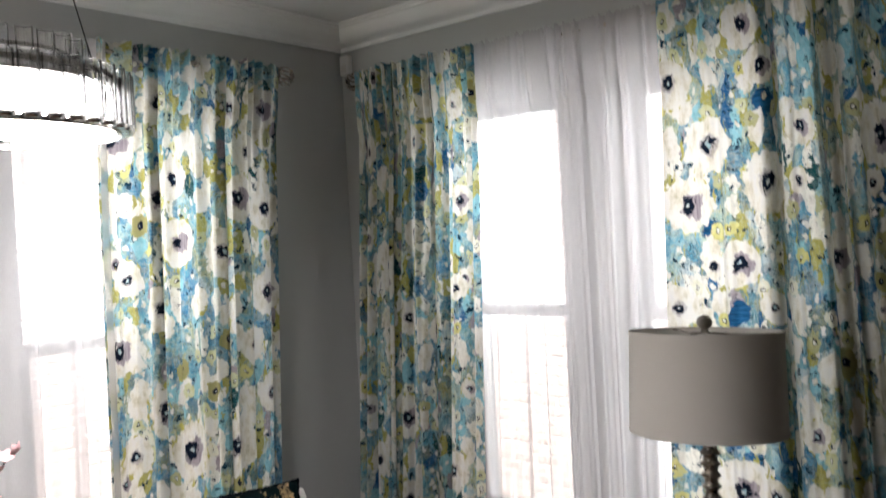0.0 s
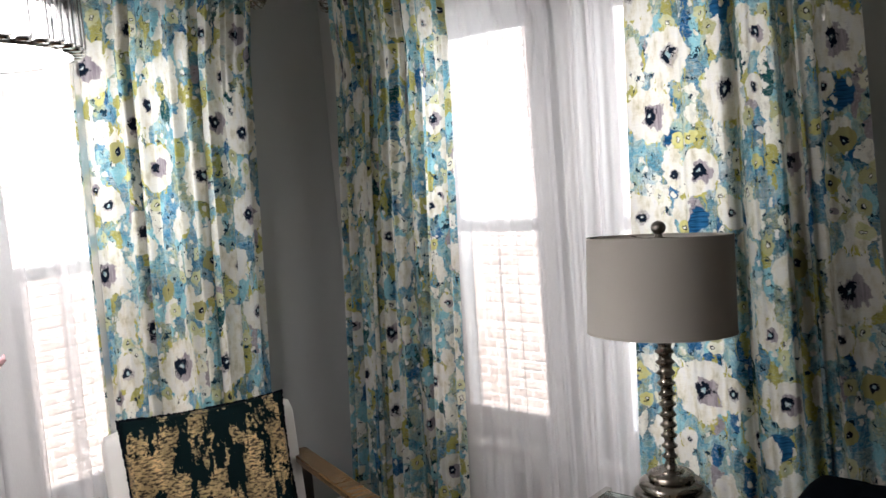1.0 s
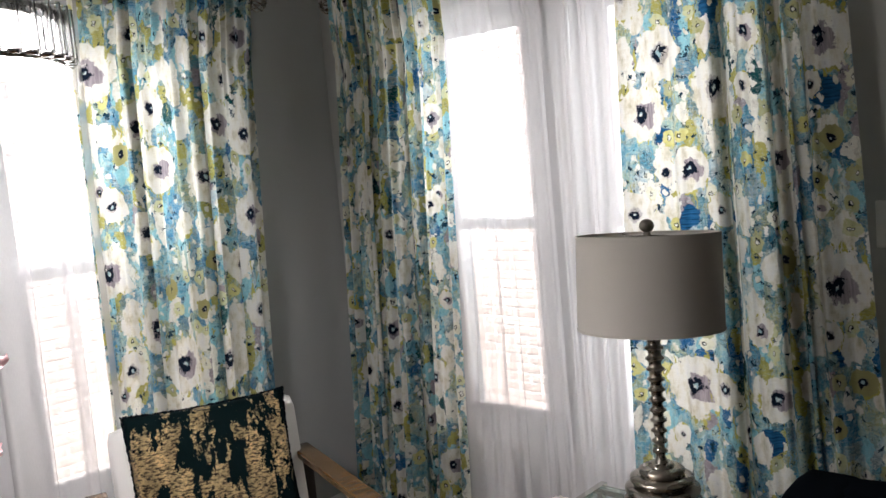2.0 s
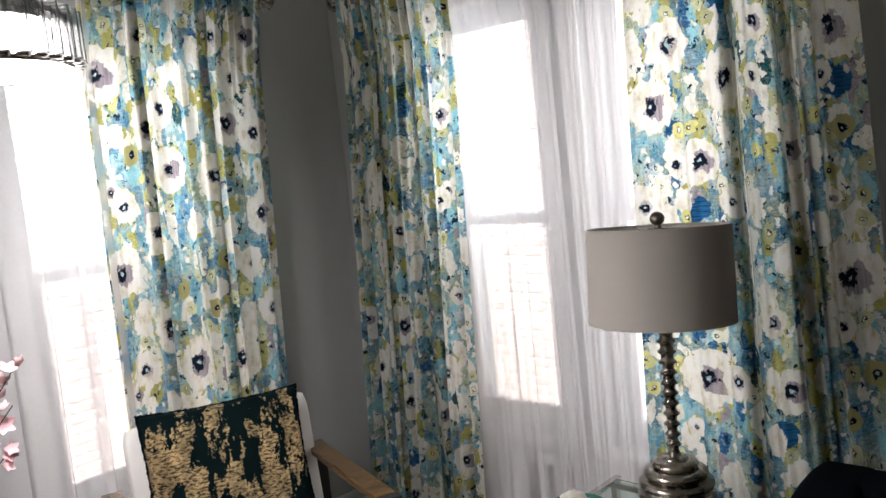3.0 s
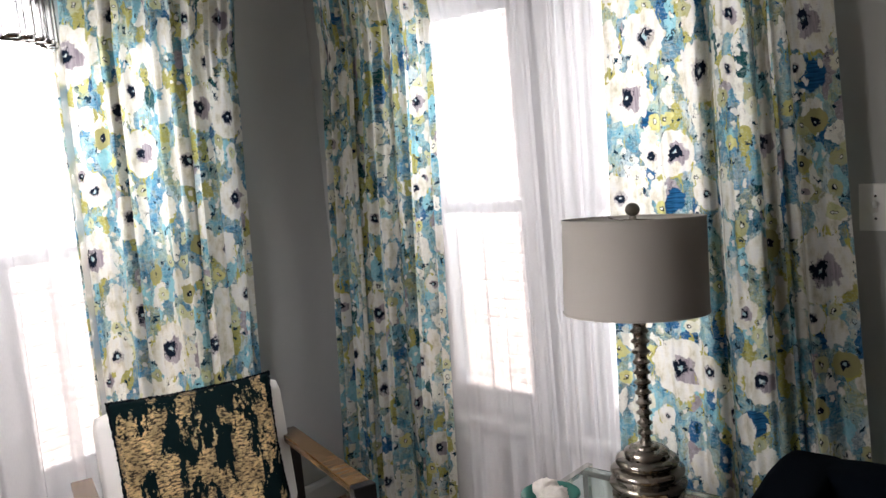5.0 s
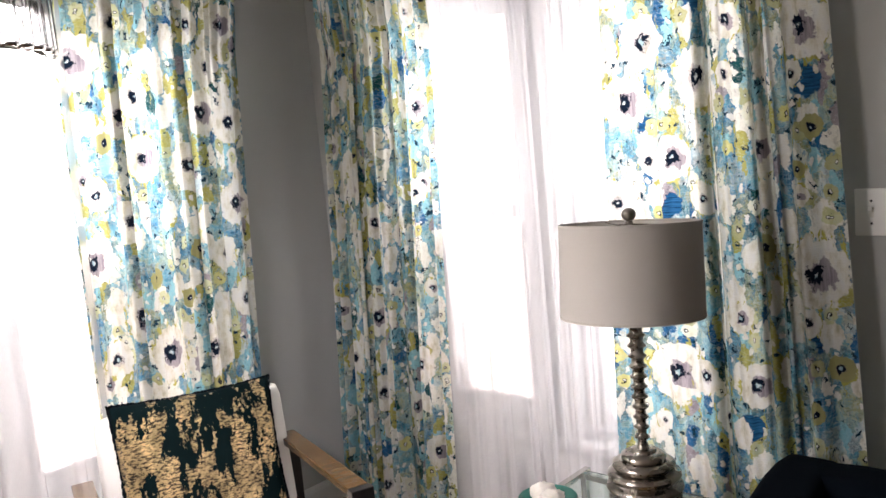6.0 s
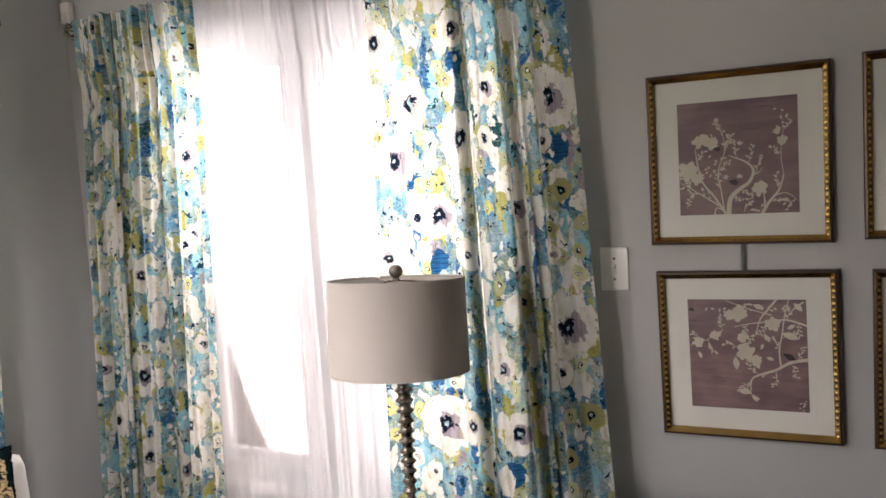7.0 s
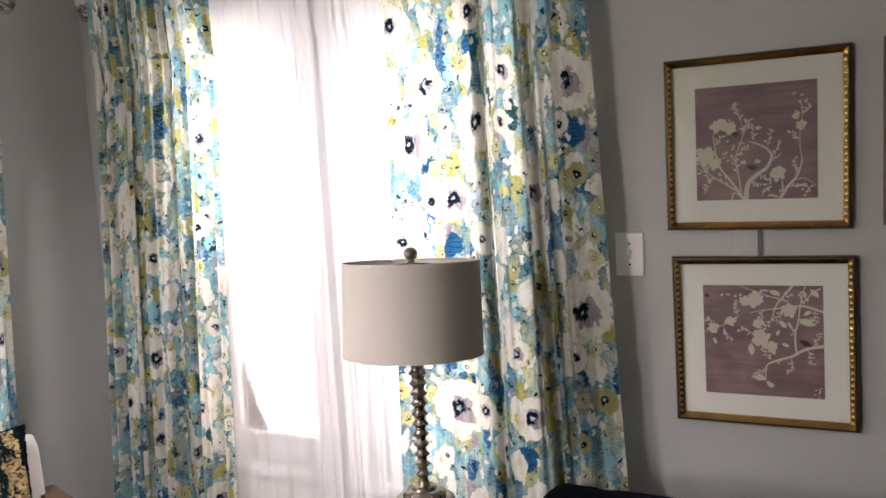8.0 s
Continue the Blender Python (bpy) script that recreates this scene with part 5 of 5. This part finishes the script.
# ---- sofa ----
sofa = thing("sofa", pose(-0.32, 2.135, 0), "midnight blue velvet sofa under the framed prints", "sofa")
part("backrest", cushion_box((0.0, -0.17, 0.12), (1.95, 0.0, 0.655), 0.05), NAVY_VELVET, sofa, smooth=60)
bm = cushion_box((-0.015, -0.88, 0.10), (0.14, -0.002, 0.652), 0.035)
for v in bm.verts:
    if v.co.z > 0.4:
        v.co.z -= 0.14 * min(1.0, max(0.0, (-v.co.y - 0.15) / 0.6)) ** 1.2
arm_mesh = mesh_of(bm, "sofa_arm", 60)
part("arm", arm_mesh, NAVY_VELVET, sofa)
part("arm", arm_mesh, NAVY_VELVET, sofa, at=pose(1.825, 0, 0))
part("seat", cushion_box((0.145, -0.88, 0.12), (1.805, -0.175, 0.43), 0.04), NAVY_VELVET, sofa, smooth=60)
for x in (0.05, 1.85):
    for y in (-0.8, -0.06):
        part("foot", lathe([(0, 0), (0.018, 0), (0.026, 0.101), (0, 0.101)], 14, pose(x, y, 0)), DARK_METAL, sofa)

# ---- vase of blossom ----
vase = thing("floor_vase", pose(-1.81, 0.388, 0), "tall white ceramic floor vase by the window", "vase")
part("body", lathe([(0.0, 0.0), (0.07, 0.0), (0.085, 0.02), (0.105, 0.16), (0.095, 0.32), (0.055, 0.46), (0.042, 0.52), (0.052, 0.56), (0.046, 0.56), (0.036, 0.52), (0.048, 0.46), (0.08, 0.3), (0.09, 0.16), (0.07, 0.03), (0.0, 0.02)], 40), VASE_WHITE, vase, smooth=50)
spray = thing("blossom_branches", pose(-1.81, 0.388, 0.03), "artificial pink cherry blossom branches in the floor vase", "flowers")


def blossom(where, size, rng, parent):
    m = Matrix.Translation(where) @ Euler((rng.uniform(-1.2, 1.2), rng.uniform(-1.2, 1.2), rng.uniform(0, 6.28))).to_matrix().to_4x4()
    bm = bmesh.new()
    for k in range(5):
        turn = 2 * math.pi * k / 5
        rows = []
        for i in range(5):
            t = i / 4
            w = size * 0.42 * math.sin(math.pi * min(1, 0.12 + 0.8 * t)) * (1 - 0.25 * t * t)
            rise = size * (0.55 * t * t - 0.15 * t)
            rows.append([bm.verts.new(Matrix.Rotation(turn, 4, "Z") @ Vector((size * t, s * w, rise + 0.12 * size * abs(s)))) for s in (-1, 0, 1)])
        for a, b in zip(rows, rows[1:]):
            for s in (0, 1):
                bm.faces.new((a[s], a[s + 1], b[s + 1], b[s]))
    bmesh.ops.transform(bm, matrix=m, verts=bm.verts[:])
    part("blossom", bm, PETAL_PINK, parent, smooth=180)


rng = random.Random(17)
for tip in ((0.13, 0.30, 1.13), (0.14, 0.26, 1.02), (0.16, 0.24, 0.93), (0.02, 0.16, 1.22), (-0.10, 0.05, 1.25), (0.12, -0.06, 1.15)):
    tip = Vector(tip)
    pts = [Vector((0.01 * rng.uniform(-1, 1), 0.01 * rng.uniform(-1, 1), 0.02)).lerp(tip, t) + Vector((0.0, -0.10 * math.sin(math.pi * t), 0.10 * math.sin(math.pi * t))) for t in [k / 9 for k in range(10)]]
    branch = part("branch", tube(pts, 0.0045, 7, 0.0015), TWIG, spray, smooth=60)
    for t in (0.58, 0.64, 0.70, 0.75, 0.80, 0.85, 0.89, 0.93, 0.97, 1.0):
        p = pts[int(t * 9)].lerp(pts[min(9, int(t * 9) + 1)], t * 9 - int(t * 9)) + Vector([rng.uniform(-0.022, 0.022) for _ in range(3)])
        blossom(p, rng.uniform(0.015, 0.025), rng, branch)
    for t in (0.8, 0.95):
        p = pts[int(t * 9)]
        bm = bmesh.new()
        leaf(bm, 0, 0, 0.03, 0.012, rng.uniform(-1, 2), 0)
        bmesh.ops.transform(bm, matrix=Matrix.Translation(p), verts=bm.verts[:])
        part("leaf", bm, LEAF, branch)
